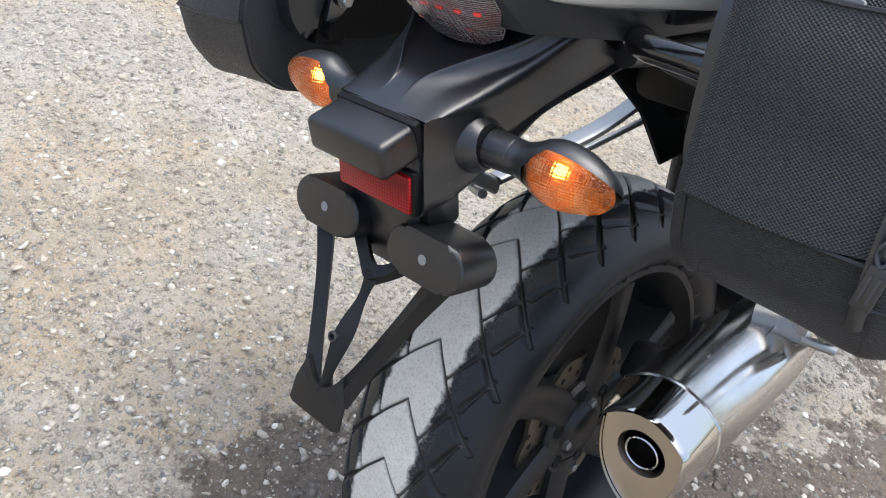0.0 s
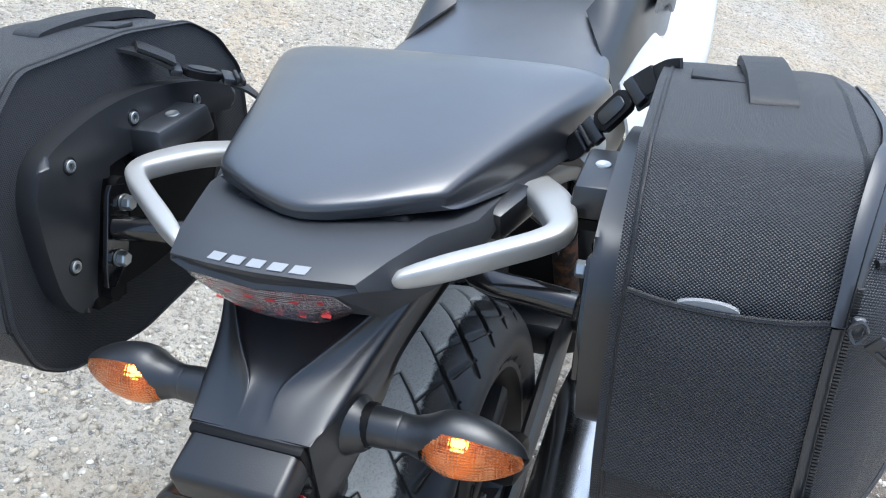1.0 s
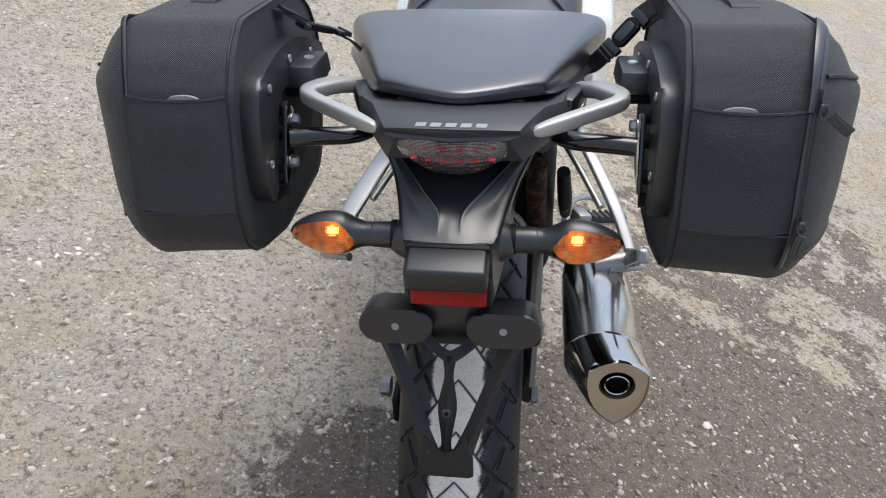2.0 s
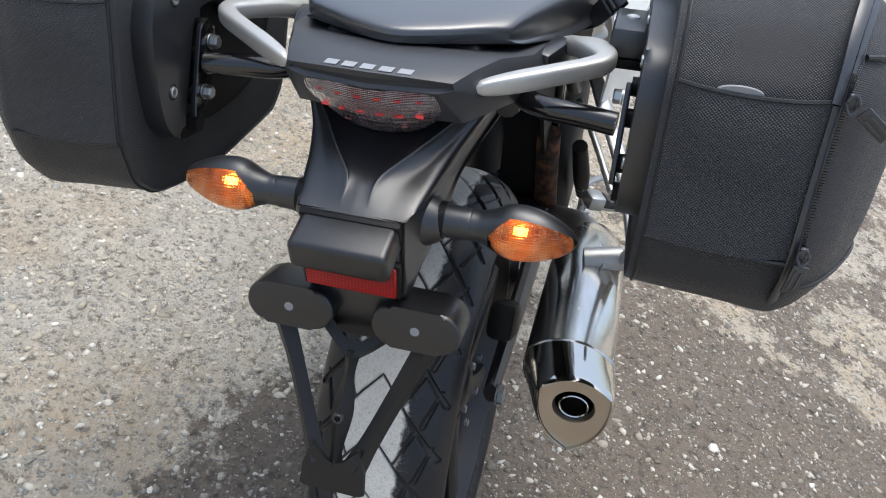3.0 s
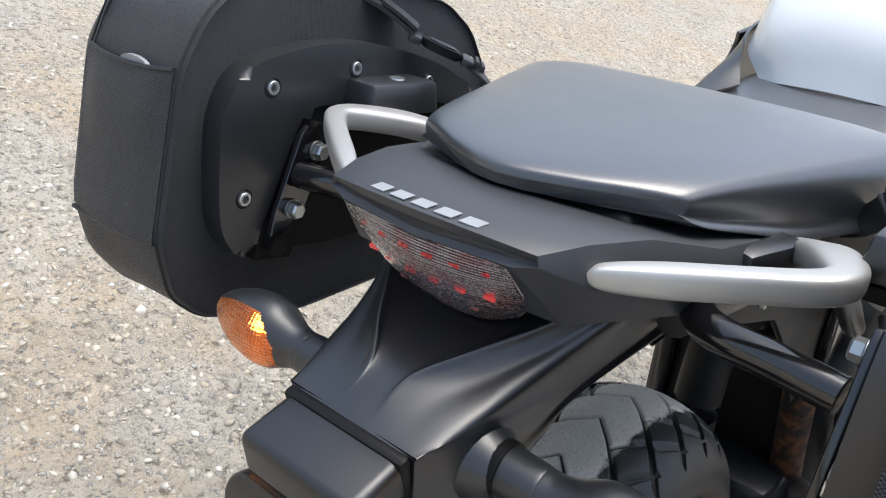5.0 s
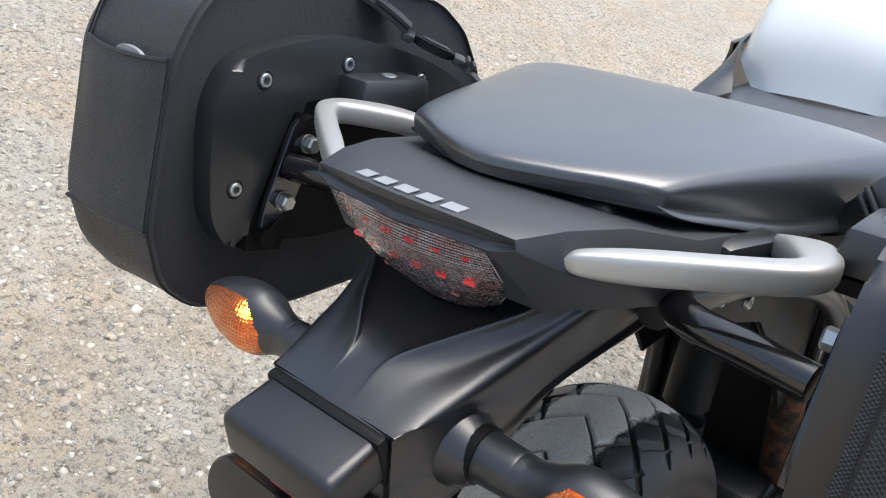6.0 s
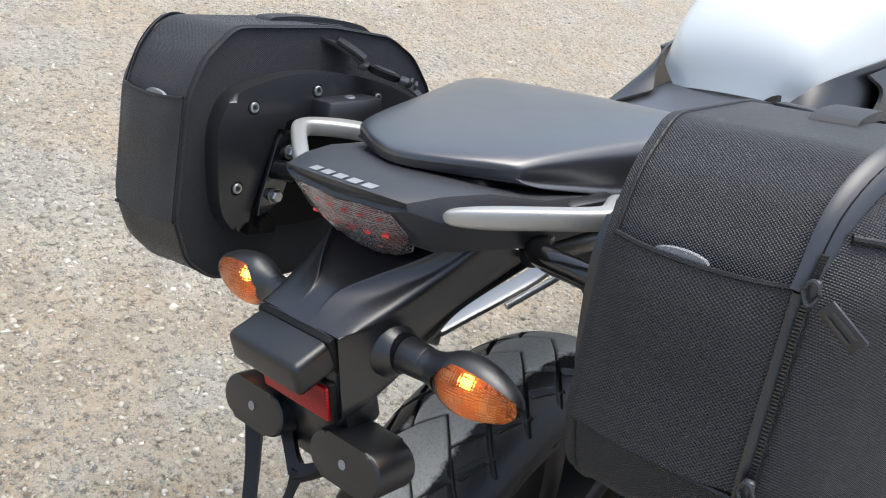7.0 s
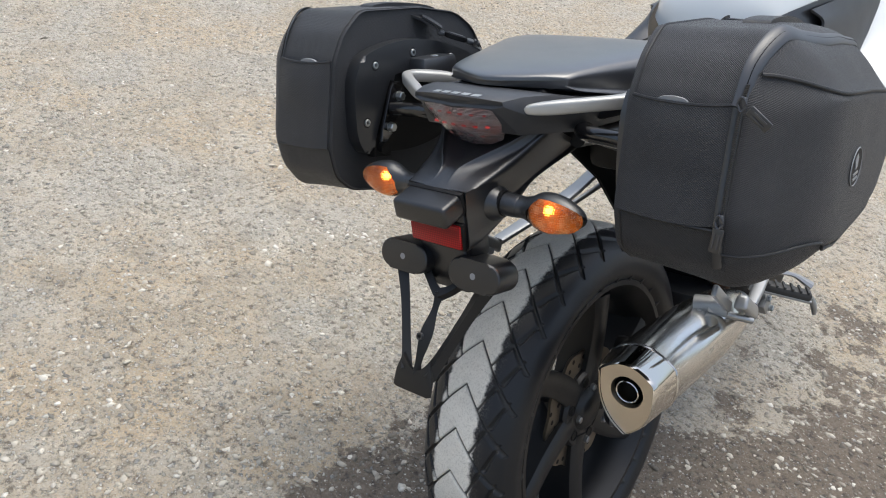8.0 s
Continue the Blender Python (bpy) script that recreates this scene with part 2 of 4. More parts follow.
        # a painted dark ring for the shade at each stone's foot
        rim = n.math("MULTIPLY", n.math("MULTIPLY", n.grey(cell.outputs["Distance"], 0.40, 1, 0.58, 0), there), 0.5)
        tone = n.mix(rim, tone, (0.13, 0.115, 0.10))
        tone = n.mix(show, tone, hue)
        height = n.math("ADD", height, n.math("MULTIPLY", show, 38.0 / scale))
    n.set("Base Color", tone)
    n.set("Roughness", n.grey(damp, 0, 0.95, 1, 0.8))
    n.bump(height, 1.0, 0.011)
    return n.mat


def stone_material():
    n = Nodes("crushed_stone", (0.5, 0.47, 0.42), 0.9)
    pick = n.add("ShaderNodeNewGeometry").outputs["Random Per Island"]
    tone = n.ramp(pick, (0.0, (0.11, 0.11, 0.103)), (0.2, (0.25, 0.25, 0.232)), (0.42, (0.38, 0.345, 0.275)), (0.7, (0.51, 0.485, 0.42)), (0.9, (0.64, 0.615, 0.55)), (1.0, (0.84, 0.82, 0.76)))
    drift = n.grey(n.noise(2.6, 5, 0.6), 0.40, 0.15, 0.60, 0.65)
    tone = n.mix(drift, tone, (0.45, 0.385, 0.28))
    wet = n.add("ShaderNodeAttribute")
    wet.attribute_name = "damp"
    tone = n.mix(n.math("MULTIPLY", wet.outputs["Fac"], n.grey(pick, 0.45, 0.85, 0.9, 0.0)), tone, (0.10, 0.085, 0.07))
    n.set("Base Color", n.mix(n.grey(n.noise(160, 5), 0.35, 0, 0.7, 0.22), tone, (0.42, 0.375, 0.31)))
    n.bump(n.noise(350, 5), 0.6, 0.0012)
    return n.mat


SATIN = plastic("satin_black_plastic", (0.0085, 0.0093, 0.0113), 0.34, gloss=0.95)
COWL = plastic("weathered_charcoal_plastic", (0.030, 0.0322, 0.0370), 0.48, 1300, 0.0002, 0.2, gloss=0.7)
MATTE = plastic("matte_black_plastic", (0.0070, 0.0075, 0.0089), 0.36, 1100, 0.0002, gloss=0.75)
GREYISH = plastic("charcoal_plastic", (0.0125, 0.0138, 0.0165), 0.38, gloss=0.9)
ARM = plastic("dull_black_plastic", (0.0075, 0.0072, 0.0070), 0.50, 1100, 0.0002, gloss=0.45)
DARK = plastic("dark_plastic", (0.004, 0.004, 0.0045), 0.55, gloss=0.25)
GLOSS = plastic("gloss_black_paint", (0.006, 0.006, 0.007), 0.14, 400, 0.00005, 0.03)
SILVER = silver_paint()
ALLOY = metal("cast_alloy", (0.38, 0.385, 0.385), 0.48, 0.2)
CHROME = metal("polished_chrome", (0.66, 0.635, 0.59), 0.07)
BRUSHED = polished_steel()
TIP = metal("brushed_tip", (0.60, 0.535, 0.44), 0.36, 0.2)
ZINC = metal("zinc_bolt", (0.50, 0.52, 0.52), 0.38)
STEEL = metal("dull_steel", (0.30, 0.30, 0.30), 0.45)
RUST = rusty()
GOLD = metal("brake_disc_steel", (0.22, 0.19, 0.155), 0.36)
WHEEL = plastic("wheel_paint", (0.0085, 0.0088, 0.0098), 0.42, gloss=0.45)
CLOTH = fabric("pannier_fabric", (0.0155, 0.0167, 0.0197), 740, True, 0.7)
PIPING = fabric("piping_fabric", (0.006, 0.0063, 0.0073), 1200, relief=0.3)
WEBBING = fabric("webbing", (0.008, 0.0085, 0.0098), 1100, relief=0.3)
ZIP = plastic("coated_zip_tape", (0.036, 0.039, 0.046), 0.42)
BADGE = plastic("badge_silver", (0.28, 0.29, 0.30), 0.35)
BADGE_GREY = plastic("badge_grey", (0.24, 0.25, 0.26), 0.5)
WHITE = Nodes("white_paint", (0.70, 0.725, 0.725), 0.22, 0.0, Coat_Weight=0.5).mat
VINYL = vinyl()
RUBBER = rubber()
PEG = plastic("peg_rubber", (0.018, 0.018, 0.018), 0.7)
CLEAR = glass("clear_lens", (0.95, 0.93, 0.92), 0.03, 520, 0.0004)
RED = reflector("red_reflector")
LED = glow("red_led", (0.34, 0.06, 0.055), (1.0, 0.05, 0.04), 0.20)
LED_DARK = plastic("unlit_diode", (0.42, 0.13, 0.11), 0.3)
BULB = glow("amber_bulb", (0.9, 0.4, 0.02), (1.0, 0.38, 0.05), 7.0)
BOWL = facets("reflector_bowl")
LAMP_BACK = ribbed("lamp_backing")
GROUND = ground_material()
STONE = stone_material()


# ---------------------------------------------------------------- mesh helpers
ORIGIN = {}


def thing(name, base, label, category, group=""):
    """An Empty at its base in the motorcycle's frame, to which parts are added."""
    ob = new(name)
    ob.empty_display_size = 0.05
    ob.matrix_world = BIKE @ Matrix.Translation(base)
    ORIGIN[ob] = Vector(base)
    return tagged(ob, label, category, group)


def part(name, bm, material, parent, label="", sharp=38, doubles=0.0):
    """Links a bmesh, given in the motorcycle's frame, as ONE mesh under a thing or a part."""
    if doubles:
        bmesh.ops.remove_doubles(bm, verts=bm.verts, dist=doubles)
    bmesh.ops.recalc_face_normals(bm, faces=bm.faces)
    bmesh.ops.translate(bm, verts=bm.verts, vec=-ORIGIN[parent])
    for f in bm.faces:
        f.smooth = True
    limit = radians(sharp)
    for e in bm.edges:
        if len(e.link_faces) == 2 and e.calc_face_angle(0) > limit:
            e.smooth = False
    me = bpy.data.meshes.new(name)
    bm.to_mesh(me)
    bm.free()
    me.materials.append(material)
    ob = new(name, me)
    ob.parent = parent
    ORIGIN[ob] = ORIGIN[parent]
    return tagged(ob, label)


def laid_cloth(bm, place):
    """Gives every point its place on the flat cloth, in metres."""
    layer = bm.verts.layers.float_vector.new("weave")
    for v in bm.verts:
        v[layer] = place(v)
    return bm


def spline(points, n, closed=False):
    """n points on a Catmull-Rom curve through the given ones."""
    p = [Vector(q) for q in points]
    k = len(p)
    out = []
    for i in range(n):
        u = i / n * k if closed else i / (n - 1) * (k - 1)
        j = min(int(u), k - 1 if closed else k - 2)
        f = u - j
        if closed:
            a, b, c, d = p[(j - 1) % k], p[j % k], p[(j + 1) % k], p[(j + 2) % k]
        else:
            b, c = p[j], p[j + 1]
            a = p[j - 1] if j > 0 else b * 2 - c
            d = p[j + 2] if j + 2 < k else c * 2 - b
        out.append(0.5 * (2 * b + (c - a) * f + (2 * a - 5 * b + 4 * c - d) * f * f + (3 * b - a - 3 * c + d) * f ** 3))
    return out


def loft(rings, closed=True, caps=True, loop=False, bm=None):
    """A skin over rings of equal length."""
    bm = bm or bmesh.new()
    rows = [[bm.verts.new(q) for q in ring] for ring in rings]
    k = len(rows[0])
    pairs = list(zip(rows, rows[1:])) + ([(rows[-1], rows[0])] if loop else [])
    for a, b in pairs:
        for i in range(k if closed else k - 1):
            j = (i + 1) % k
            bm.faces.new((a[i], a[j], b[j], b[i]))
    if caps and closed and not loop:
        bm.faces.new(rows[0][::-1])
        bm.faces.new(rows[-1])
    return bm


def tube(points, radius, n=40, sides=14, closed=False, squash=1.0, up=(0, 0, 1), bm=None, caps=True, smooth=True):
    """A swept round bar. radius: one number or one for each point; squash: width over height, taken along up."""
    path = spline(points, n, closed) if smooth else [Vector(p) for p in points]
    n = len(path)
    radii = [radius] * n if not isinstance(radius, (list, tuple)) else [v.x for v in spline([(r, 0, 0) for r in radius], n)]
    rings = []
    for i, p in enumerate(path):
        a, b = path[i - 1] if i or closed else p, path[(i + 1) % n] if i < n - 1 or closed else p
        way = (b - a).normalized()
        side = way.cross(Vector(up))
        side = side.normalized() if side.length > 1e-4 else Vector((1, 0, 0))
        top = side.cross(way)
        rings.append([p + radii[i] * (math.cos(2 * math.pi * s / sides) * side * squash + math.sin(2 * math.pi * s / sides) * top) for s in range(sides)])
    return loft(rings, True, caps, closed, bm)


def box(centre, size, bevel=0.003, turn=(0, 0, 0), segments=2, bm=None, taper=None):
    """A bevelled box. taper: widths of the upper face over the lower one."""
    one = bmesh.new()
    bmesh.ops.create_cube(one, size=1.0)
    for v in one.verts:
        v.co = Vector(v.co[i] * size[i] for i in range(3))
        if taper and v.co.z > 0:
            v.co.x *= taper[0]
            v.co.y *= taper[1]
    if bevel:
        bmesh.ops.bevel(one, geom=one.edges[:], offset=bevel, segments=segments, affect="EDGES", profile=0.5)
    bmesh.ops.transform(one, matrix=pose(*centre, *turn), verts=one.verts)
    return join(bm, one)


def join(bm, one):
    if bm is None:
        return one
    me = bpy.data.meshes.new("scratch")
    one.to_mesh(me)
    one.free()
    bm.from_mesh(me)
    bpy.data.meshes.remove(me)
    return bm


def lathe(profile, centre, axis="x", n=48, bm=None, sweep=360.0, loop=False):
    """Turns (along, radius) pairs round an axis."""
    rings = []
    full = sweep >= 360
    for i in range(n if full else n + 1):
        a = radians(sweep) * i / n
        ring = []
        for along, r in profile:
            u, v = r * math.cos(a), r * math.sin(a)
            q = {"x": (along, u, v), "y": (u, along, v), "z": (u, v, along)}[axis]
            ring.append(Vector(q) + Vector(centre))
        rings.append(ring)
    return loft(rings, loop, False, full, bm)


def plate(outline, x0, x1, bevel=0.0, axis="x", bm=None, segments=2):
    """A flat piece: an outline in the other two axes, from x0 to x1 along the axis."""
    one = bmesh.new()
    i = "xyz".index(axis)

    def place(q, d):
        q = list(q)
        q.insert(i, d)
        return q
    low = [one.verts.new(place(q, x0)) for q in outline]
    high = [one.verts.new(place(q, x1)) for q in outline]
    one.faces.new(low)
    one.faces.new(high[::-1])
    for a in range(len(low)):
        b = (a + 1) % len(low)
        one.faces.new((low[b], low[a], high[a], high[b]))
    if bevel:
        rim = [e for e in one.edges if abs((e.verts[0].co - e.verts[1].co)[i]) < 1e-7]
        bmesh.ops.bevel(one, geom=rim, offset=bevel, segments=segments, affect="EDGES", profile=0.5)
    return join(bm, one)


def surface(rows, nu, nv, thick=0.0):
    """A smooth sheet through a grid of control points; thick: closed behind along its normals."""
    across = [spline(r, nu) for r in rows]
    cols = [spline([across[j][i] for j in range(len(rows))], nv) for i in range(nu)]
    bm = loft(cols, False, False)
    if thick:
        bmesh.ops.recalc_face_normals(bm, faces=bm.faces)
        bmesh.ops.solidify(bm, geom=bm.faces[:], thickness=thick)
    return bm


def mirrored(bm, side):
    if side < 0:
        for v in bm.verts:
            v.co.x = -v.co.x
        bmesh.ops.reverse_faces(bm, faces=bm.faces)
    return bm


def hexbolt(centre, way, r, h, bm=None):
    """A hexagon head with a washer, pointing along way."""
    way = Vector(way).normalized()
    m = Matrix.Translation(centre) @ way.to_track_quat("Z", "Y").to_matrix().to_4x4()
    one = lathe([(0, 0.0001), (0, r * 1.12), (h * 0.18, r * 1.12), (h * 0.18, 0.0001)], (0, 0, 0), "z", 18)
    two = lathe([(h * 0.25, r), (h * 0.85, r), (h, r * 0.8), (h, 0.0001)], (0, 0, 0), "z", 6)
    one = join(one, two)
    bmesh.ops.transform(one, matrix=m, verts=one.verts)
    return join(bm, one)


def capscrew(centre, way, r, h):
    """A round socket screw with a hollow in its head."""
    way = Vector(way).normalized()
    m = Matrix.Translation(centre) @ way.to_track_quat("Z", "Y").to_matrix().to_4x4()
    one = lathe([(-0.001, r), (h * 0.8, r), (h, r * 0.9), (h, r * 0.56), (h * 0.1, r * 0.5), (h * 0.1, 0.0001)], (0, 0, 0), "z", 16)
    bmesh.ops.transform(one, matrix=m, verts=one.verts)
    return one


# ---------------------------------------------------------------- ground
def damp_at(x, y):
    """How wet the earth is: a dark patch under the machine and to its right, breaking up further forward."""
    front = np.minimum(0.45 + 1.0 * x, 0.86 + 0.12 * np.sin(x * 5.0))
    inside = np.minimum(np.minimum(np.minimum(x + 0.43, front - y), 1.15 - x), y + 0.8 + 0.25 * np.sin(x * 3.0))
    bend = 0.18 * np.sin(x * 2.3 + 0.6) + 0.12 * np.sin(y * 3.1)
    forward = 1.0 + bend - np.hypot((x - 0.95) / 1.05, (y - 1.15) / 1.55)
    return np.maximum(np.clip(inside / 0.3 + 0.5, 0, 1), np.clip(forward * 1.1 + 0.1, 0, 0.52))


def ground_height(x, y):
    """Gentle unevenness, level round the rear wheel."""
    flat = np.array([0.012 * noise.noise(Vector((a * 1.3, b * 1.3, 0))) + 0.005 * noise.noise(Vector((a * 5, b * 5, 3))) for a, b in zip(x.ravel(), y.ravel())])
    return flat.reshape(x.shape) * np.clip(np.hypot(x, y) / 0.35 - 0.3, 0, 1)


def make_ground():
    near = np.linspace(-3.2, 3.2, 161)
    steps = np.concatenate([[-400, -120, -40, -14, -6], near, [6, 14, 40, 120, 400]])
    xs, ys = np.meshgrid(steps, steps + 0.8, indexing="ij")
    zs = ground_height(xs, ys)
    k = len(steps)
    verts = np.stack([xs, ys, zs], -1).reshape(-1, 3)
    i = np.arange(k * k).reshape(k, k)
    faces = np.stack([i[:-1, :-1], i[1:, :-1], i[1:, 1:], i[:-1, 1:]], -1).reshape(-1, 4)
    me = bpy.data.meshes.new("ground")
    me.from_pydata(verts.tolist(), [], faces.tolist())
    me.attributes.new("damp", "FLOAT", "POINT").data.foreach_set("value", damp_at(verts[:, 0], verts[:, 1]).astype(np.float32))
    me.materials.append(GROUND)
    for p in me.polygons:
        p.use_smooth = True
    tagged(new("ground", me), "packed earth with crushed pale gravel, damp beside the motorcycle", "ground", kind="structure")


def make_gravel(count=118000):
    """Loose crushed stones lying half sunk in the earth."""
    rng = np.random.default_rng(4)
    seed = bmesh.new()
    bmesh.ops.create_icosphere(seed, subdivisions=1, radius=1.0)
    base = np.array([v.co[:] for v in seed.verts])
    tris = np.array([[v.index for v in f.verts] for f in seed.faces])
    seed.free()
    x = np.concatenate([rng.uniform(-3.4, 1.9, count - 41000), rng.uniform(-3.6, -0.9, 18000), rng.uniform(-1.1, 1.3, 9000), rng.uniform(-2.2, 1.4, 14000)])
    y = np.concatenate([rng.uniform(-1.6, 4.6, count - 41000), rng.uniform(0.0, 4.2, 18000), rng.uniform(-0.9, 1.4, 9000), rng.uniform(-0.8, 2.4, 14000)])
    coarse = (np.arange(count) >= count - 14000) | ((np.arange(count) >= count - 41000) & (np.arange(count) < count - 23000))
    keep = ~((np.abs(x) < 0.075) & (np.abs(y) < 0.09))
    x, y, coarse = x[keep], y[keep], coarse[keep]
    n = len(x)
    size = np.where(coarse, 0.0030 + 0.0080 * rng.random(n) ** 3.5, 0.0020 + 0.0072 * rng.random(n) ** 3.2)
    ratio = rng.uniform(0.5, 1.4, (n, 1, 3)) * np.array([1, 1, 0.34])
    turn = rng.uniform(0, 2 * np.pi, n)
    v = base[None] * ratio * size[:, None, None] * rng.uniform(0.6, 1.3, (n, len(base), 1))
    v[..., 2] += v[..., 0] * rng.uniform(-0.4, 0.4, (n, 1)) + v[..., 1] * rng.uniform(-0.3, 0.3, (n, 1))
    c, s = np.cos(turn)[:, None], np.sin(turn)[:, None]
    v = np.stack([v[..., 0] * c - v[..., 1] * s, v[..., 0] * s + v[..., 1] * c, v[..., 2]], -1)
    v += np.stack([x, y, ground_height(x, y) - size * rng.uniform(-0.04, 0.16, n)], -1)[:, None]
    faces = (tris[None] + (np.arange(n) * len(base))[:, None, None]).reshape(-1, 3)
    me = bpy.data.meshes.new("gravel")
    verts = v.reshape(-1, 3)
    me.vertices.add(len(verts))
    me.vertices.foreach_set("co", verts.ravel())
    me.loops.add(faces.size)
    me.loops.foreach_set("vertex_index", faces.ravel().astype(np.int32))
    me.polygons.add(len(faces))
    me.polygons.foreach_set("loop_start", np.arange(0, faces.size, 3).astype(np.int32))
    me.update(calc_edges=True)
    wet = np.repeat(np.clip((damp_at(x, y) - 0.35) * 3, 0, 1), len(base))
    me.attributes.new("damp", "FLOAT", "POINT").data.foreach_set("value", wet.astype(np.float32))
    me.materials.append(STONE)
    tagged(new("gravel", me), "loose crushed grey and beige stones on earth", "gravel", kind="stuff")


make_ground()
make_gravel()

# ---------------------------------------------------------------- motorcycle
bike = thing("motorcycle", (0, 0, 0), "black and white motorcycle leaning on its side stand on gravel", "motorcycle")


# rear wheel -------------------------------------------------------
AXLE = Vector((0, 0.008, 0.312))


def make_tyre(parent):
    """A grooved radial tyre: chevrons on the crown that run out into slanted shoulder grooves."""
    half = spline([(0, .312, 0), (.02, .3103, 0), (.04, .3050, 0), (.058, .2955, 0), (.0715, .2825, 0), (.0785, .267, 0), (.0795, .254, 0), (.0755, .239, 0), (.066, .2265, 0), (.0585, .221, 0)], 110)
    prof = np.array([(-p.x, p.y) for p in half[:0:-1]] + [(p.x, p.y) for p in half])
    pitches = 30
    # finer steps where the tread faces up and rearward
    ang = np.concatenate([np.linspace(radians(-50), radians(150), 1150, endpoint=False), np.linspace(radians(150), radians(310), 250, endpoint=False)])
    around = len(ang)
    pitch = 2 * np.pi * 0.312 / pitches
    start = radians(45.3)
    u = ((start - ang) * 0.312)[:, None] % pitch
    x = np.abs(prof[:, 0])[None, :]
    lines = [((0, 0, .0013), (.35, .020, .0015), (1.35, .070, .0030)), ((-.15, .044, .0024), (.45, .0265, .0018)), ((.10, .064, .0010), (.75, .050, .0030))]
    depth = np.zeros((around, len(prof)))
    for line in lines:
        for (ua, xa, wa), (ub, xb, wb) in zip(line, line[1:]):
            for shift in (-1, 0, 1):
                ax, ay, bx, by = (ua + shift) * pitch, xa, (ub + shift) * pitch, xb
                dx, dy = bx - ax, by - ay
                k = np.clip(((u - ax) * dx + (x - ay) * dy) / (dx * dx + dy * dy), 0, 1)
                d = np.hypot(u - ax - k * dx, x - ay - k * dy)
                w = wa + (wb - wa) * k
                depth = np.maximum(depth, np.clip((w + 0.0008 - d) / 0.0017, 0, 1))
    depth *= (x < 0.0745)
    r = prof[:, 1][None] - depth * 0.0055
    co = np.stack([np.broadcast_to(prof[:, 0][None], r.shape), AXLE.y - r * np.cos(ang)[:, None], AXLE.z + r * np.sin(ang)[:, None]], -1).reshape(-1, 3)
    k = len(prof)
    i = np.arange(around * k).reshape(around, k)
    j = np.roll(i, -1, 0)
    faces = np.stack([i[:, :-1], i[:, 1:], j[:, 1:], j[:, :-1]], -1).reshape(-1, 4)
    me = bpy.data.meshes.new("tyre")
    me.from_pydata(co.tolist(), [], faces.tolist())
    crown = np.clip(1 - np.broadcast_to(x, r.shape) / 0.06, 0, 1)
    me.attributes.new("crown", "FLOAT", "POINT").data.foreach_set("value", crown.ravel().astype(np.float32))
    me.attributes.new("groove", "FLOAT", "POINT").data.foreach_set("value", depth.ravel().astype(np.float32))
    for p in me.polygons:
        p.use_smooth = True
    me.materials.append(RUBBER)
    ob = new("tyre", me)
    ob.parent = parent
    ORIGIN[ob] = ORIGIN[parent]
    tagged(ob, "grooved black tyre with a dried pale dust band")


def wheel_point(r, a, x):
    return Vector((x, AXLE.y - r * math.cos(a), AXLE.z + r * math.sin(a)))


def spoke(a, b, r0, r1, w0, w1, x0, x1, x2, x3):
    """A tapered beam from the hub at angle a to the rim at angle b."""
    rings = []
    for k in range(9):
        f = k / 8
        r, ang = r0 + (r1 - r0) * f, a + (b - a) * f ** 1.4
        w = w0 + (w1 - w0) * f + 0.004 * (2 * f - 1) ** 4
        inner, outer = x0 + (x2 - x0) * f, x1 + (x3 - x1) * f
        t = 0.006
        ring = []
        for sx, sw in ((inner, -1), (inner, 1), (outer - t, 1), (outer, 0.6), (outer, -0.6), (outer - t, -1)):
            ring.append(wheel_point(r, ang + sw * w / r, sx))
        rings.append(ring)
    return loft(rings)


rear_wheel = tagged(new("rear_wheel"), "black cast six-spoke wheel with brake disc")
rear_wheel.parent = bike
ORIGIN[rear_wheel] = ORIGIN[bike]
make_tyre(rear_wheel)
part("rim", lathe([(-.0700, .2275), (-.0695, .219), (-.060, .213), (-.046, .203), (-.02, .195), (.02, .195), (.046, .203), (.060, .213), (.0695, .219), (.0700, .2275), (.0675, .2290), (.058, .219), (.04, .207), (-.04, .207), (-.058, .219), (-.0675, .2290)], AXLE, "x", 128, loop=True), WHEEL, rear_wheel)
hub = part("hub", lathe([(-.06, .0001), (-.06, .03), (-.03, .036), (-.01, .05), (.012, .066), (.040, .070), (.046, .066), (.046, .040), (.052, .034), (.056, .026), (.056, .0001)], AXLE, "x", 48), WHEEL, rear_wheel)
for s in range(6):
    a = radians(60 * s + 40)
    part("spoke", spoke(a + .16, a, .050, .203, .0230, .0200, -.014, .047, -.014, .056), WHEEL, rear_wheel)
    part("lightening_hole", lathe([(.0465, .0001), (.0465, .0072), (.0478, .0085), (.0465, .0092)], wheel_point(.053, a + .75, 0), "x", 18), DARK, hub)


def brake_disc():
    rings = []
    for i in range(120):
        a = 2 * math.pi * i / 120
        wavy = .108 + .004 * math.cos(10 * a)
        rings.append([wheel_point(r, a, x) for x, r in ((.030, .072), (.035, .072), (.035, wavy), (.030, wavy))])
    return loft(rings, True, False, True)


disc = part("brake_disc", brake_disc(), GOLD, rear_wheel, "brown-gold drilled wave brake disc")
holes = bmesh.new()
for i in range(40):
    a = 2 * math.pi * (i + 0.3) / 40
    holes = lathe([(.0353, .0001), (.0353, .0042)], wheel_point((.084, .094, .102)[i % 3], a, 0), "x", 10, holes)
part("drill_holes", holes, DARK, disc)
part("carrier", lathe([(.028, .04), (.040, .04), (.040, .06), (.034, .074), (.029, .074)], AXLE, "x", 40, loop=True), WHEEL, disc)
for i in range(5):
    part("disc_bolt", hexbolt(wheel_point(.05, 2 * math.pi * i / 5 + .2, .058), (1, 0, 0), .006, .006), STEEL, rear_wheel)
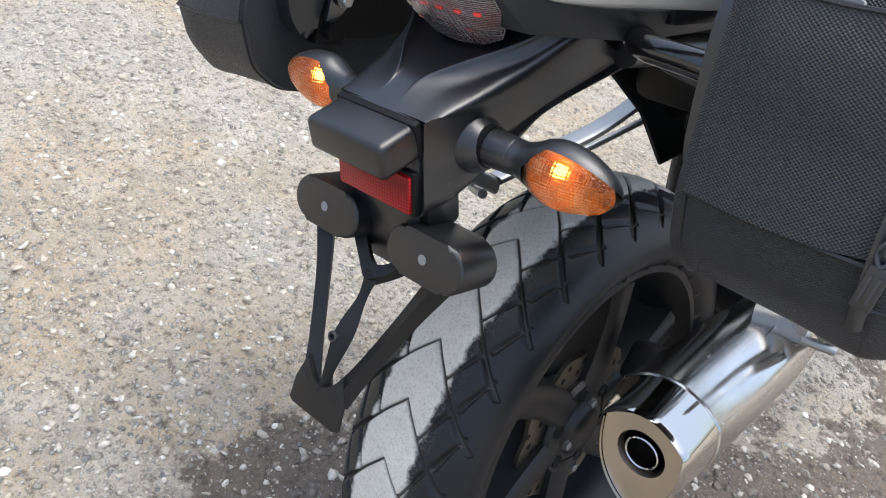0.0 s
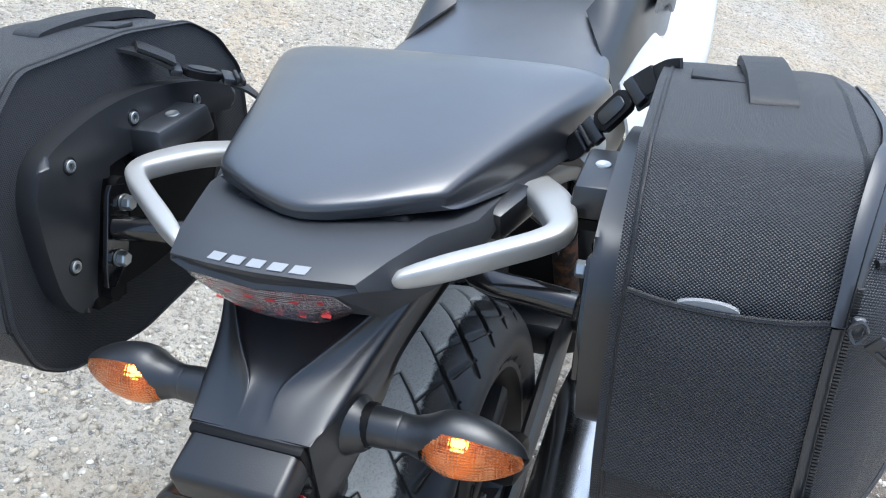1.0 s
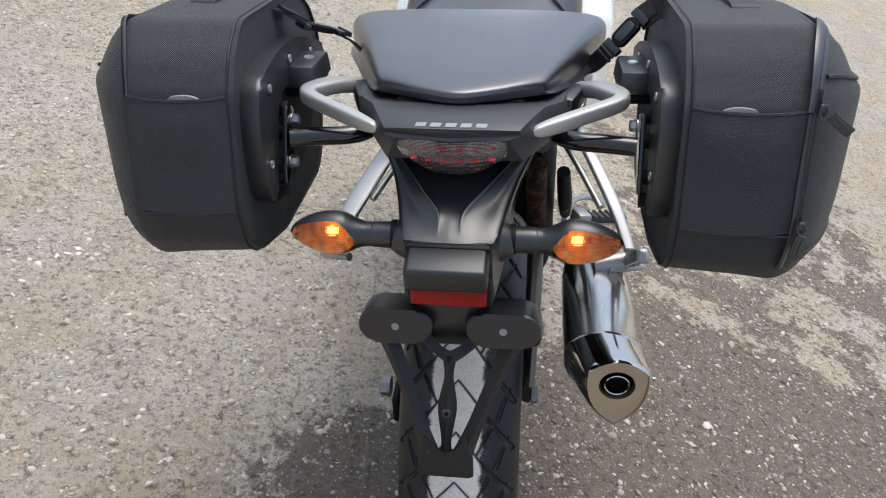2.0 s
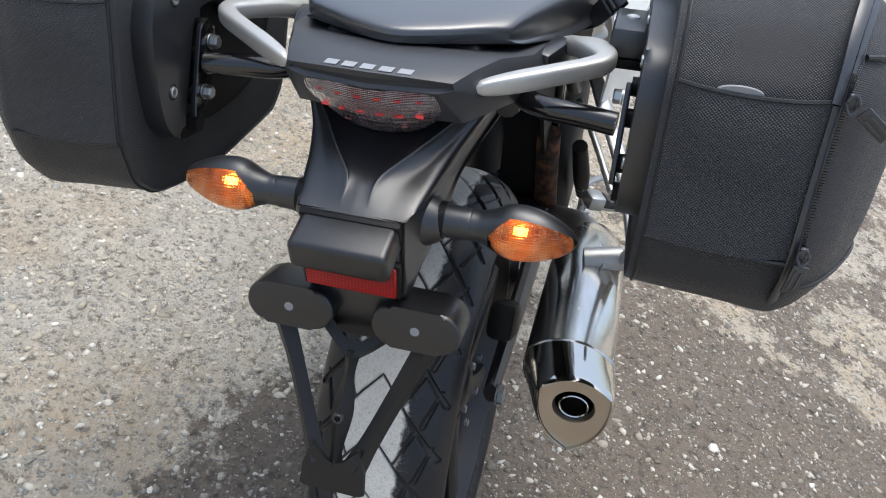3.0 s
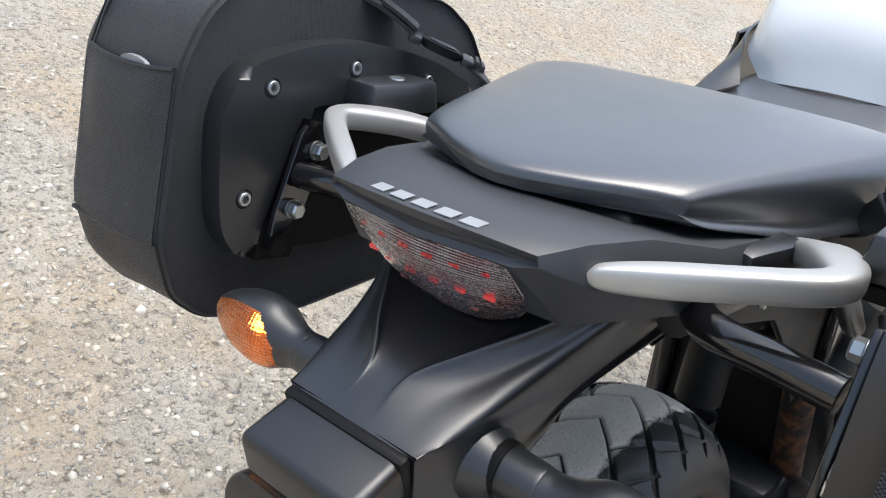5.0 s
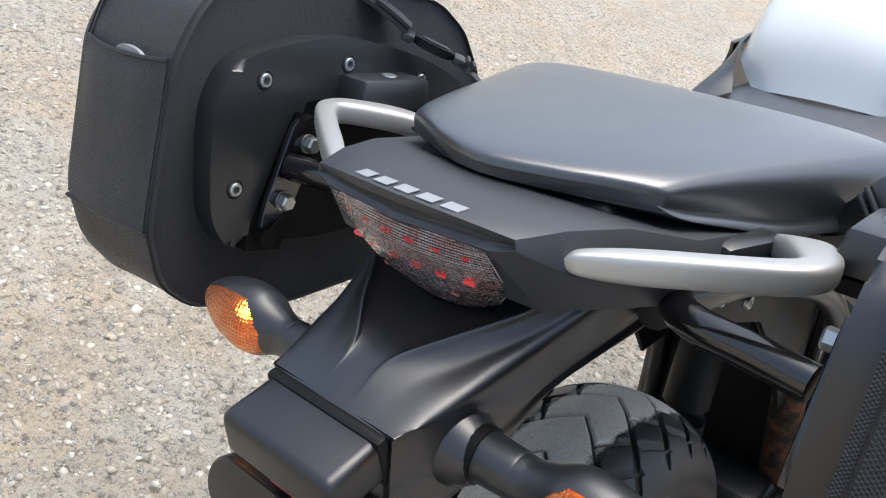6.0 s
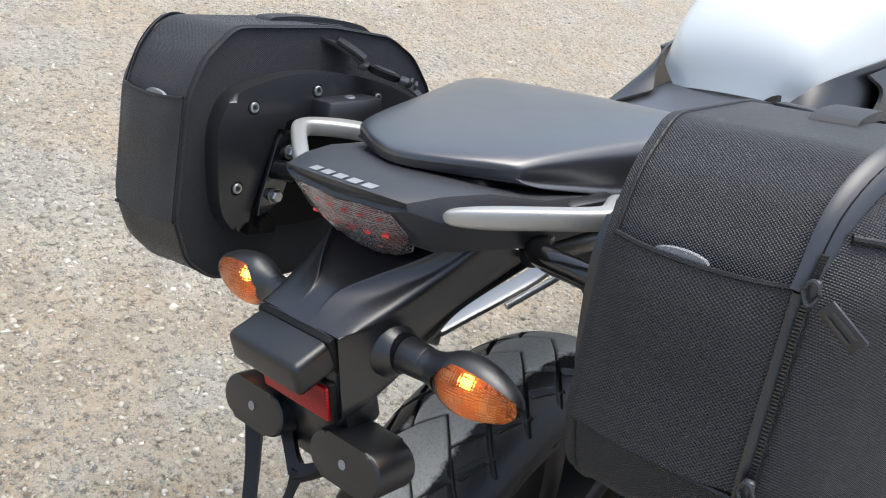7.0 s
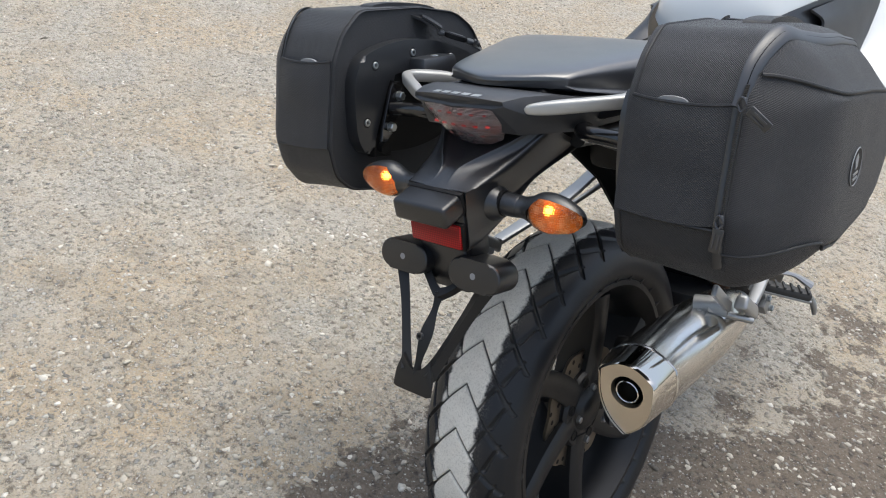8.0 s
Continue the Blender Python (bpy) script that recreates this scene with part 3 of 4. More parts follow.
part("axle_nut", hexbolt(AXLE + Vector((.096, 0, 0)), (1, 0, 0), .014, .012), STEEL, bike)
part("axle_nut", hexbolt(AXLE + Vector((-.135, 0, 0)), (-1, 0, 0), .016, .018), STEEL, bike)
part("sprocket", lathe([(-.084, .06), (-.084, .088), (-.078, .09), (-.078, .06)], AXLE, "x", 60, loop=True), STEEL, rear_wheel)


def make_chain(parent):
    """Side plates and rollers round the sprocket and forward along both runs."""
    bm = bmesh.new()
    path = []
    for i in range(13):
        path.append((AXLE.y + .62 - i * .0476, AXLE.z + .085))
    for i in range(1, 19):
        a = math.pi / 2 + math.pi * i / 18
        path.append((AXLE.y + .088 * math.cos(a), AXLE.z + .088 * math.sin(a)))
    for i in range(1, 14):
        path.append((AXLE.y + i * .0476, AXLE.z - .088))
    pts = spline([(-.081, y, z) for y, z in path], 100)
    for i, (a, b) in enumerate(zip(pts, pts[1:])):
        mid = (a + b) / 2
        ang = math.degrees(math.atan2(b.z - a.z, b.y - a.y))
        off = .0065 if i % 2 else .0045
        for s in (-1, 1):
            bm = box((mid.x + s * off, mid.y, mid.z), (.0018, (b - a).length * 1.15, .013), .0, (ang, 0, 0), bm=bm)
        bm = lathe([(-.008, .0001), (-.008, .0045), (.008, .0045), (.008, .0001)], a, "x", 7, bm)
    part("chain", bm, DARK, parent, "oily black drive chain")


make_chain(bike)
swing = part("swingarm", tube([(.088, .008, .312), (.092, .15, .325), (.095, .35, .345), (.09, .55, .36)], [.02, .024, .03, .034], 24, 10, squash=.55), GREYISH, bike, "dark grey boxed swingarm")
tube_left = tube([(-.112, .008, .312), (-.112, .15, .325), (-.105, .35, .345), (-.09, .55, .36)], [.02, .024, .03, .034], 24, 10, squash=.55)
part("swingarm_beam", tube_left, GREYISH, swing)
part("chain_adjuster", box((-.118, -.005, .312), (.012, .085, .05), .004), DARK, swing)
part("swingarm_bridge", box((0, .40, .35), (.20, .09, .07), .02), GREYISH, swing)
part("caliper", box((.088, .075, .395), (.04, .085, .055), .012, (-35, 0, 0)), DARK, bike)
part("chain_guard", box((-.082, .16, .425), (.03, .34, .012), .004, (-3, 0, 0)), DARK, bike)

# tail ---------------------------------------------------------------


def cowl_section(y, top_hw, mid_hw, top, mid, low, bow, crown):
    """A cross-section of the tail cowl, its middle bowed rearward."""
    half = [(0, top + crown), (top_hw * .5, top + crown * .8), (top_hw, top), (mid_hw, mid), (mid_hw - .013, low), (0, low)]
    right = [(x, y - bow * (1 - (x / mid_hw) ** 2), z) for x, z in half]
    return right + [(-x, y, z) for x, y, z in right[-2:0:-1]]


cowl_rows = [(-.2385, .0645, .0655, .8825, .8820, .8812, .0110, .0035), (-.2415, .0670, .0685, .8875, .8815, .8785, .0105, .0042), (-.212, .0780, .0845, .8885, .866, .842, .0090, .0045), (-.172, .0915, .1005, .8845, .860, .836, .006, .003), (-.127, .112, .118, .873, .855, .830, .002, .002), (-.05, .120, .125, .862, .848, .825, 0, .002), (.15, .130, .132, .850, .840, .815, 0, .002)]
shell = loft([cowl_section(*r) for r in cowl_rows])
bmesh.ops.recalc_face_normals(shell, faces=shell.faces)
crisp = [e for e in shell.edges if len(e.link_faces) == 2 and e.calc_face_angle(0) > radians(22)]
bmesh.ops.bevel(shell, geom=crisp, offset=.0014, segments=2, affect="EDGES", profile=.5, clamp_overlap=True)
cowl = part("tail_cowl", shell, COWL, bike, "satin black plastic tail cowl with a pale badge", 32)
for k in range(5):
    # one plain slanted block for each character
    at = -.0300 + k * .0150
    block = plate([(at - .0058, -.2480), (at + .0048, -.2480), (at + .0058, -.2400), (at - .0048, -.2400)], .0, .0005, 0, "z")
    for v in block.verts:
        v.co.z += .8921 + (v.co.y + .2480) * .07 - .85 * v.co.x ** 2
        v.co.y += 2.2 * v.co.x ** 2
    part("badge_bar", block, BADGE, cowl, "pale silver badge block")

# tail light: a clear ribbed lens over red diodes
lens_rows = [
    [(-.0525, -.2455, .8770), (-.03, -.2495, .8785), (0, -.251, .8790), (.03, -.2495, .8785), (.0525, -.2455, .8770)],
    [(-.0555, -.236, .864), (-.03, -.2455, .862), (0, -.249, .862), (.03, -.2455, .862), (.0555, -.236, .864)],
    [(-.052, -.219, .846), (-.029, -.230, .842), (0, -.2335, .841), (.029, -.230, .842), (.052, -.219, .846)],
    [(-.0400, -.2055, .830), (-.024, -.2100, .8235), (0, -.211, .8210), (.024, -.2100, .8235), (.0400, -.2055, .830)],
]
tail_light = part("tail_light", surface([[(x * .998, y + .0018, z - .0006) for x, y, z in r] for r in lens_rows], 30, 14), LAMP_BACK, bike, "clear ribbed tail light with red diodes")
lens = surface(lens_rows, 90, 60)
for v in lens.verts:
    ribs = .00025 * math.sin(v.co.z * 2 * math.pi / .0026) + .0002 * math.sin(v.co.x * 2 * math.pi / .0042)
    v.co += Vector((0, -1, -.6)).normalized() * ribs
bmesh.ops.solidify(lens, geom=lens.faces[:], thickness=.0008)
part("lens", lens, CLEAR, tail_light, "clear ribbed lens", 60).visible_shadow = False
for row, zf in ((0, .14), (1, .45), (2, .74)):
    for i in range(6 if row < 2 else 4):
        f = (i - (2.5 if row < 2 else 1.5)) / 2.9
        z = .8755 - zf * .052
        y = -.2455 + zf * zf * .040 + .008 * f * f
        part("diode", box((f * .046, y - .0036, z), (.0068, .0026, .0028), .0008, (35, 0, 0)), LED if row < 2 else LED_DARK, tail_light)


# rear fender below the light: two ridges in a V over a hollow
def fender_row(bead, mid, edge, ridge, dish, low, under):
    """Half a row across the fender: skirt, crease, flank, ridge standing proud by the bead, and hollow, mirrored into a ring."""
    def between(a, b, f, drop):
        return tuple(p + (q - p) * f for p, q in zip(a, b))[:2] + (a[2] + (b[2] - a[2]) * f - drop,)
    half = [low, ((low[0] + edge[0]) / 2 + .001, (low[1] + edge[1]) / 2, (low[2] + edge[2]) / 2), edge, mid, between(ridge, mid, .45, bead), between(ridge, mid, .14, bead * .8), ridge,
            between(ridge, dish, .18, bead * .8), between(ridge, dish, .5, bead * .9)]
    return [(-x, y, z) for x, y, z in half] + [dish] + half[::-1] + [under]


rows = [
    fender_row(.0010, (.088, -.160, .838), (.082, -.110, .814), (.074, -.180, .846), (0, -.180, .836), (.078, -.095, .797), (0, -.10, .80)),
    fender_row(.0026, (.0705, -.193, .8150), (.0645, -.172, .7845), (.0530, -.2055, .8295), (0, -.2020, .8205), (.060, -.165, .773), (0, -.15, .775)),
    fender_row(.0026, (.0605, -.225, .8030), (.0585, -.212, .7805), (.0318, -.2365, .8172), (0, -.2330, .8100), (.056, -.198, .752), (0, -.19, .75)),
    fender_row(.0010, (.0530, -.257, .7945), (.0520, -.250, .7815), (.0135, -.2610, .8046), (0, -.2608, .8024), (.052, -.230, .732), (0, -.225, .73)),
    fender_row(.0000, (.0462, -.2815, .7875), (.0462, -.280, .7840), (.0120, -.2820, .7914), (0, -.2825, .7916), (.047, -.262, .716), (0, -.25, .715)),
    fender_row(.0000, (.0445, -.2897, .7855), (.0445, -.2895, .7835), (.014, -.2915, .786), (0, -.292, .786), (.0435, -.287, .710), (0, -.27, .706)),
]
cols = [spline(c, 34) for c in zip(*rows)]
rings = [spline(r, 132, True) for r in zip(*cols)]
fender = part("rear_fender", loft(rings), SATIN, bike, "satin black rear fender with two V-shaped ridges", 45)
for side in (-1, 1):
    part("fender_screw", capscrew((side * .0475, -.2647, .7272), (side, -.15, 0), .0075, .003), GREYISH, fender)
    boss = tube([(side * .040, -.236, .758), (side * .058, -.238, .758), (side * .066, -.2385, .758)], [.030, .0205, .0150], 16, 20)
    part("indicator_boss", boss, SATIN, fender)

cap = box((0, -.3070, .7665), (.084, .042, .0285), .0060, (14, 0, 0), 4, taper=(.985, .93))
cover = part("plate_light_cover", cap, MATTE, bike, "matte black rounded number plate light cover")
part("gasket", box((0, -.2895, .770), (.086, .008, .034), .003, (16, 0, 0)), DARK, cover)
for side in (-1, 1):
    part("cover_screw", capscrew((side * .0316, -.3240, .7590), (0, -1, -.15), .0038, .002), GREYISH, cover)
    part("screw_lug", lathe([(0, .0001), (0, .0058), (.004, .0058), (.012, .0058)], (side * .0316, -.3232, .7590), "y", 16), MATTE, cover)
part("fender_tail_block", box((0, -.281, .735), (.083, .02, .052), .004), MATTE, fender)
refl = part("rear_reflector", box((0, -.2945, .7285), (.080, .007, .032), .002, (4, 0, 0)), RED, bike, "red plastic rear reflector")
part("reflector_frame", box((0, -.2915, .7285), (.086, .007, .037), .002, (4, 0, 0)), DARK, refl)


# number plate bracket ---------------------------------------------------
def stadium(cx, cz, length, height, n=12):
    out = []
    r = height / 2
    for s, base in ((1, -90), (-1, 90)):
        for i in range(n + 1):
            a = radians(base + 180 * i / n)
            out.append((cx + s * (length / 2 - r) + r * math.cos(a), cz + r * math.sin(a)))
    return out


def tilted(bm, centre, turn):
    m = Matrix.Translation(centre) @ pose(0, 0, 0, *turn) @ Matrix.Translation(-Vector(centre))
    bmesh.ops.transform(bm, matrix=m, verts=bm.verts)
    return bm


bracket = part("plate_bracket", box((0, -.274, .676), (.072, .016, .066), .006, (8, 0, 0)), MATTE, bike, "empty matte black number plate bracket")
for side in (-1, 1):
    pad_centre = (side * .0575, -.299, .6835)
    pad = plate(stadium(side * .0575, .6835, .081, .040), -.299, -.256, .004, "y", segments=3)
    pad = part("mounting_pad", tilted(pad, pad_centre, (-12, 0, 0)), MATTE, bracket, "", 25)
    hole = lathe([(0, .0001), (0, .0042)], (side * .0575, -.2995, .6835), "y", 14)
    part("screw_hole", tilted(hole, pad_centre, (-12, 0, 0)), BADGE_GREY, pad, "pale screw hole")
    arm = tube([(side * .071, -.286, .668), (side * .052, -.306, .628), (side * .030, -.334, .578), (side * .018, -.350, .552)], [.0105, .008, .0078, .010], 20, 4, squash=1.15, up=(0, -1, 0))
    part("outer_arm", arm, ARM, bracket)
    part("short_arm", tube([(side * .036, -.279, .667), (side * .016, -.29, .650), (0, -.297, .642)], [.008, .007, .009], 10, 4, up=(0, -1, 0)), ARM, bracket)
    part("neck", box((side * .034, -.262, .705), (.022, .035, .04), .005, (20, side * 14, 0)), MATTE, bracket)
part("middle_arm", tube([(0, -.296, .645), (0, -.308, .625), (0, -.327, .599), (0, -.345, .568), (0, -.350, .552)], [.010, .0065, .013, .007, .009], 24, 4, squash=.8, up=(0, -1, 0)), ARM, bracket)
blade = plate([(-.031, .531), (-.026, .5285), (.026, .5285), (.031, .531), (.030, .552), (.022, .576), (.010, .560), (0, .556), (-.010, .560), (-.022, .576), (-.030, .552)], -.3575, -.3525, .0012, "y")
part("blade", tilted(blade, (0, -.355, .552), (-20, 0, 0)), ARM, bracket)
part("arm_screw", capscrew((0, -.3385, .6005), (0, -1, .35), .005, .003), GREYISH, bracket)


# indicators -----------------------------------------------------------
def indicator(side):
    """A stalked indicator: dark housing in front, clear lens behind, an amber lamp lit within."""
    c = Vector((0, -.2375, .7605))
    stations = [(.062, .0150, .0150), (.086, .0140, .0140), (.0875, .0128, .0128), (.0885, .0136, .0136), (.096, .0135, .0140), (.106, .0160, .0175), (.118, .0205, .0235), (.130, .0220, .0250), (.145, .0205, .0230), (.158, .0168, .0185), (.169, .0118, .0125), (.1755, .0068, .0072), (.179, .0012, .0014)]
    smooth = spline([(s, a, b) for s, a, b in stations], 110)
    nseg = 96

    def ring(s, a, b, k):
        ang = 2 * math.pi * k / nseg
        return Vector((side * s, c.y + a * math.cos(ang), c.z + b * math.sin(ang)))
    house, glassy = bmesh.new(), bmesh.new()

    def is_lens(s, k):
        ang = 2 * math.pi * (k + .5) / nseg
        back = -math.cos(ang - .42)
        return s > .106 and back > .16 + 42.0 * max(0, .122 - s)
    cache = {}
    for i in range(len(smooth) - 1):
        for k in range(nseg):
            lens_face = is_lens((smooth[i].x + smooth[i + 1].x) / 2, k)
            bm = glassy if lens_face else house
            quad = []
            for ii, kk in ((i, k), (i, k + 1), (i + 1, k + 1), (i + 1, k)):
                key = (lens_face, ii, kk % nseg)
                if key not in cache:
                    p = ring(*smooth[ii], kk % nseg)
                    if lens_face:
                        p += Vector((0, .0006, 0))
                    cache[key] = bm.verts.new(p)
                quad.append(cache[key])
            bm.faces.new(quad)
    root = part("indicator", house, GREYISH, bike, "charcoal indicator with a lit amber lamp behind a clear lens", 40)
    part("lens", glassy, LENS, root, "clear indicator lens").visible_shadow = False
    bowl = lathe([(.0, .0006), (.004, .012), (.012, .0195)], (0, 0, 0), "y", 24)
    for v in bowl.verts:
        v.co = Vector((side * (.141 + v.co.x * 1.75), c.y + .0080 - v.co.y * .9, c.z + v.co.z * 1.12 - .0005))
    part("reflector_bowl", bowl, BOWL, root)
    bulb = bmesh.new()
    bmesh.ops.create_uvsphere(bulb, u_segments=16, v_segments=12, radius=.0036)
    bmesh.ops.transform(bulb, matrix=pose(side * .131, c.y - .0010, c.z + .0030) @ Matrix.Diagonal((1.5, 1, 1, 1)), verts=bulb.verts)
    part("bulb", bulb, BULB, root, "glowing amber bulb")
    part("stem_ring", tube([(side * .060, c.y, c.z), (side * .0665, c.y, c.z)], .0165, 3, 24), DARK, root)


LENS = glass("indicator_lens", (0.99, 0.88, 0.66), 0.22, 340, 0.0016, 1.35)
for side in (-1, 1):
    indicator(side)


# seats -----------------------------------------------------------------
def seat_ring(y, hw, top, low, crown, back=0.0, sag=0.0):
    """A padded cross-section: flat crown, round shoulders, tucked hem. back: how far its middle lies rearward; sag: how far the hem drops at the sides."""
    drop = top - low + sag
    half = [(0, top + crown), (.42, top + crown * .9), (.70, top + crown * .6), (.885, top - .02 * drop), (.955, top - .13 * drop), (.990, top - .34 * drop), (.982, top - .78 * drop), (.945, top - drop)]
    pts = [(f * hw, y - back * (1 - f ** 1.5), z) for f, z in half]
    return pts + [(0, y - back, low)] + [(-a, b, z) for a, b, z in pts[:0:-1]]


seat_rows = [(-.1375, .090, .8945, .8905, .002, .047, .004), (-.1335, .094, .8995, .8895, .003, .046, .006), (-.118, .100, .9030, .8835, .003, .036, .006), (-.085, .111, .9045, .8740, .004, .014, .005), (-.03, .129, .9045, .860, .005, .004, .004), (.03, .149, .904, .850, .006, 0, 0), (.085, .168, .902, .845, .006, 0, 0), (.118, .174, .897, .842, .005, 0, 0), (.136, .168, .882, .840, .002, 0, 0)]
cols = [spline(c, 40) for c in zip(*[seat_ring(*r) for r in seat_rows])]
rings = [spline(r, 84, True) for r in zip(*cols)]
part("pillion_seat", loft(rings), VINYL, bike, "black vinyl pillion seat", 60)
rider_rows = [(.11, .150, .850, .80, .004), (.17, .160, .838, .79, .001), (.24, .150, .828, .78, -.002), (.32, .145, .826, .775, .002), (.40, .135, .832, .775, .002), (.47, .125, .842, .78, .002), (.54, .112, .852, .79, .002)]
cols = [spline(c, 40) for c in zip(*[seat_ring(*r) for r in rider_rows])]
rings = [spline(r, 84, True) for r in zip(*cols)]
part("rider_seat", loft(rings), VINYL, bike, "black vinyl rider seat", 60)
part("seat_base", box((0, .02, .848), (.20, .30, .025), .008), DARK, bike)
part("seat_pan", box((0, -.105, .8775), (.150, .11, .018), .006, taper=(.9, .9)), DARK, bike)


# white tank cover and side fairings ----------------------------------------
tank_rows = [
    [(-.085, .512, .846), (-.05, .502, .850), (0, .498, .852), (.05, .502, .850), (.085, .512, .846)],
    [(-.120, .545, .876), (-.088, .530, .915), (0, .522, .927), (.088, .530, .915), (.120, .545, .876)],
    [(-.146, .64, .884), (-.110, .605, .965), (0, .590, .990), (.110, .605, .965), (.146, .64, .884)],
    [(-.160, .78, .898), (-.125, .74, 1.0), (0, .70, 1.05), (.125, .74, 1.0), (.160, .78, .898)],
    [(-.165, .97, .890), (-.13, .97, 1.03), (0, .95, 1.09), (.13, .97, 1.03), (.165, .97, .890)],
    [(-.172, 1.15, .85), (-.138, 1.14, 1.02), (0, 1.10, 1.10), (.138, 1.14, 1.02), (.172, 1.15, .85)],
]
part("tank_cover", surface(tank_rows, 30, 30, .004), WHITE, bike, "glossy white tank cover")
for side in (-1, 1):
    rows = [
        [(.090, .455, .848), (.120, .52, .881), (.151, .63, .897), (.167, .80, .902), (.171, .985, .892)],
        [(.125, .36, .83), (.145, .48, .84), (.162, .64, .835), (.173, .82, .835), (.176, 1.05, .862)],
        [(.150, .33, .79), (.160, .48, .785), (.168, .65, .757), (.177, .84, .703), (.180, .95, .790)],
    ]
    part("tank_side_trim", mirrored(surface(rows, 24, 16, .004), side), MATTE, bike, "black side trim beside the tank")
    rows = [
        [(.160, .605, .889), (.172, .77, .893), (.177, .91, .889), (.179, .985, .880)],
        [(.175, .640, .860), (.182, .79, .845), (.184, .92, .845), (.183, 1.025, .859)],
        [(.174, .585, .810), (.181, .74, .780), (.185, .83, .742), (.186, .94, .798)],
    ]
    part("trim_panel", mirrored(surface(rows, 18, 14, .005), side), COWL, bike, "raised charcoal panel on the side trim")
    rows = [
        [(.148, .385, .788), (.159, .50, .783), (.167, .65, .760), (.175, .84, .708), (.176, 1.06, .866)],
        [(.172, .36, .71), (.198, .48, .70), (.226, .64, .69), (.248, .85, .685), (.250, 1.1, .76)],
        [(.165, .40, .60), (.192, .50, .58), (.222, .64, .56), (.244, .85, .55), (.246, 1.1, .55)],
    ]
    part("side_fairing", mirrored(surface(rows, 24, 16, .004), side), WHITE, bike, "glossy white side fairing")
    rows = [
        [(.134, 1.05, 1.035), (.156, 1.18, 1.04), (.150, 1.34, 1.00)],
        [(.166, 1.062, .905), (.188, 1.20, .90), (.186, 1.36, .88)],
        [(.236, 1.07, .76), (.244, 1.18, .74), (.230, 1.36, .72)],
        [(.246, 1.02, .56), (.248, 1.14, .56), (.230, 1.30, .58)],
    ]
    part("front_fairing", mirrored(surface(rows, 18, 18, .004), side), WHITE, bike, "glossy white front fairing")
    part("side_panel", mirrored(surface([[(.126, .17, .825), (.140, .27, .80), (.150, .40, .78)], [(.136, .22, .77), (.150, .30, .73), (.162, .40, .71)], [(.13, .26, .72), (.14, .33, .68), (.14, .42, .64)]], 14, 14, .004), side), SATIN, bike, "black side panel under the seat")


def blade(points, wide, tall, side, n=72, sides=28):
    """A flattened bar with rounded edges: half widths and half heights given along its path."""
    path = spline(points, n)
    w = [v.x for v in spline([(q, 0, 0) for q in wide], n)]
    h = [v.x for v in spline([(q, 0, 0) for q in tall], n)]
    rings = []
    for i, p in enumerate(path):
        way = (path[min(i + 1, n - 1)] - path[max(i - 1, 0)]).normalized()
        out = way.cross(Vector((0, 0, 1))).normalized()
        top = out.cross(way)
        ring = []
        for k in range(sides):
            a = 2 * math.pi * k / sides
            c, d = math.cos(a), math.sin(a)
            ring.append(p + out * w[i] * math.copysign(abs(c) ** .55, c) + top * h[i] * math.copysign(abs(d) ** .55, d))
        rings.append(ring)
    return loft(rings)


# grab rails -----------------------------------------------------------
for side in (-1, 1):
    path = [(.0785, -.2150, .8735), (.0860, -.2100, .8738), (.108, -.1935, .8748), (.140, -.1690, .8765), (.1630, -.1500, .8775), (.1725, -.1360, .8778), (.1700, -.1160, .8755), (.156, -.078, .867), (.139, -.040, .853), (.122, .000, .838)]
    rail = blade([(side * x, y, z) for x, y, z in path], [.002, .0050, .0072, .0074, .0080, .0092, .0125, .0152, .0160, .0150], [.0022, .0064, .0084, .0084, .0084, .0084, .0086, .0090, .0090, .0090], side)
    rail = part("grab_rail", rail, SILVER, bike, "silver painted grab rail beside the pillion seat")
    part("rail_stay", box((side * .118, -.075, .853), (.03, .055, .026), .006, (0, 0, side * -18)), SATIN, rail)


# pannier racks ----------------------------------------------------------
for side in (-1, 1):
    bar = tube([(side * .082, -.020, .832), (side * .094, -.085, .832), (side * .108, -.128, .8335), (side * .128, -.1455, .834), (side * .160, -.151, .834), (side * .192, -.1555, .833)], .0105, 44, 16)
    rack = part("pannier_rack", bar, GLOSS, bike, "gloss black tubular pannier rack")
    flat = [(-.152, .863), (-.146, .868), (-.127, .860), (-.127, .848), (-.149, .806), (-.157, .795), (-.174, .785), (-.182, .789), (-.177, .806)]
    part("rack_plate", plate(flat, side * .1945, side * .1995, .001), GLOSS, rack)
    for y, z in ((-.1385, .848), (-.162, .807)) if side < 0 else ((-.1300, .847),):
        part("rack_bolt", hexbolt((side * .1940, y, z), (-side, 0, 0), .0066, .0090), ZINC, rack)
    for y, z in ((-.130, .858), (-.1445, .835), (-.162, .800), (-.170, .776)):
        part("spacer", tube([(side * .199, y, z), (side * .224, y, z)], .0085, 3, 14), DARK, rack)


# exhaust ---------------------------------------------------------------
def tri_ring(y, cx, cz, w, h, n=48, round_=2.6, back=(0, 0)):
    """A rounded triangle, flat on top and pointed below, at y."""
    out = []
    for i in range(n):
        a = 2 * math.pi * i / n + math.pi / 6
        k = ((a + math.pi / 2) % (2 * math.pi / 3)) - math.pi / 3
        r = math.cos(math.pi / 3) / math.cos(k)
        r = r ** (1 / round_) * .72
        out.append((cx + w * r * math.cos(a) * 1.15, y, cz + h * (r * math.sin(a) * 1.05)))
    return out


def silencer_centre(y):
    f = min(max((y + .17) / .08, 0), 1)
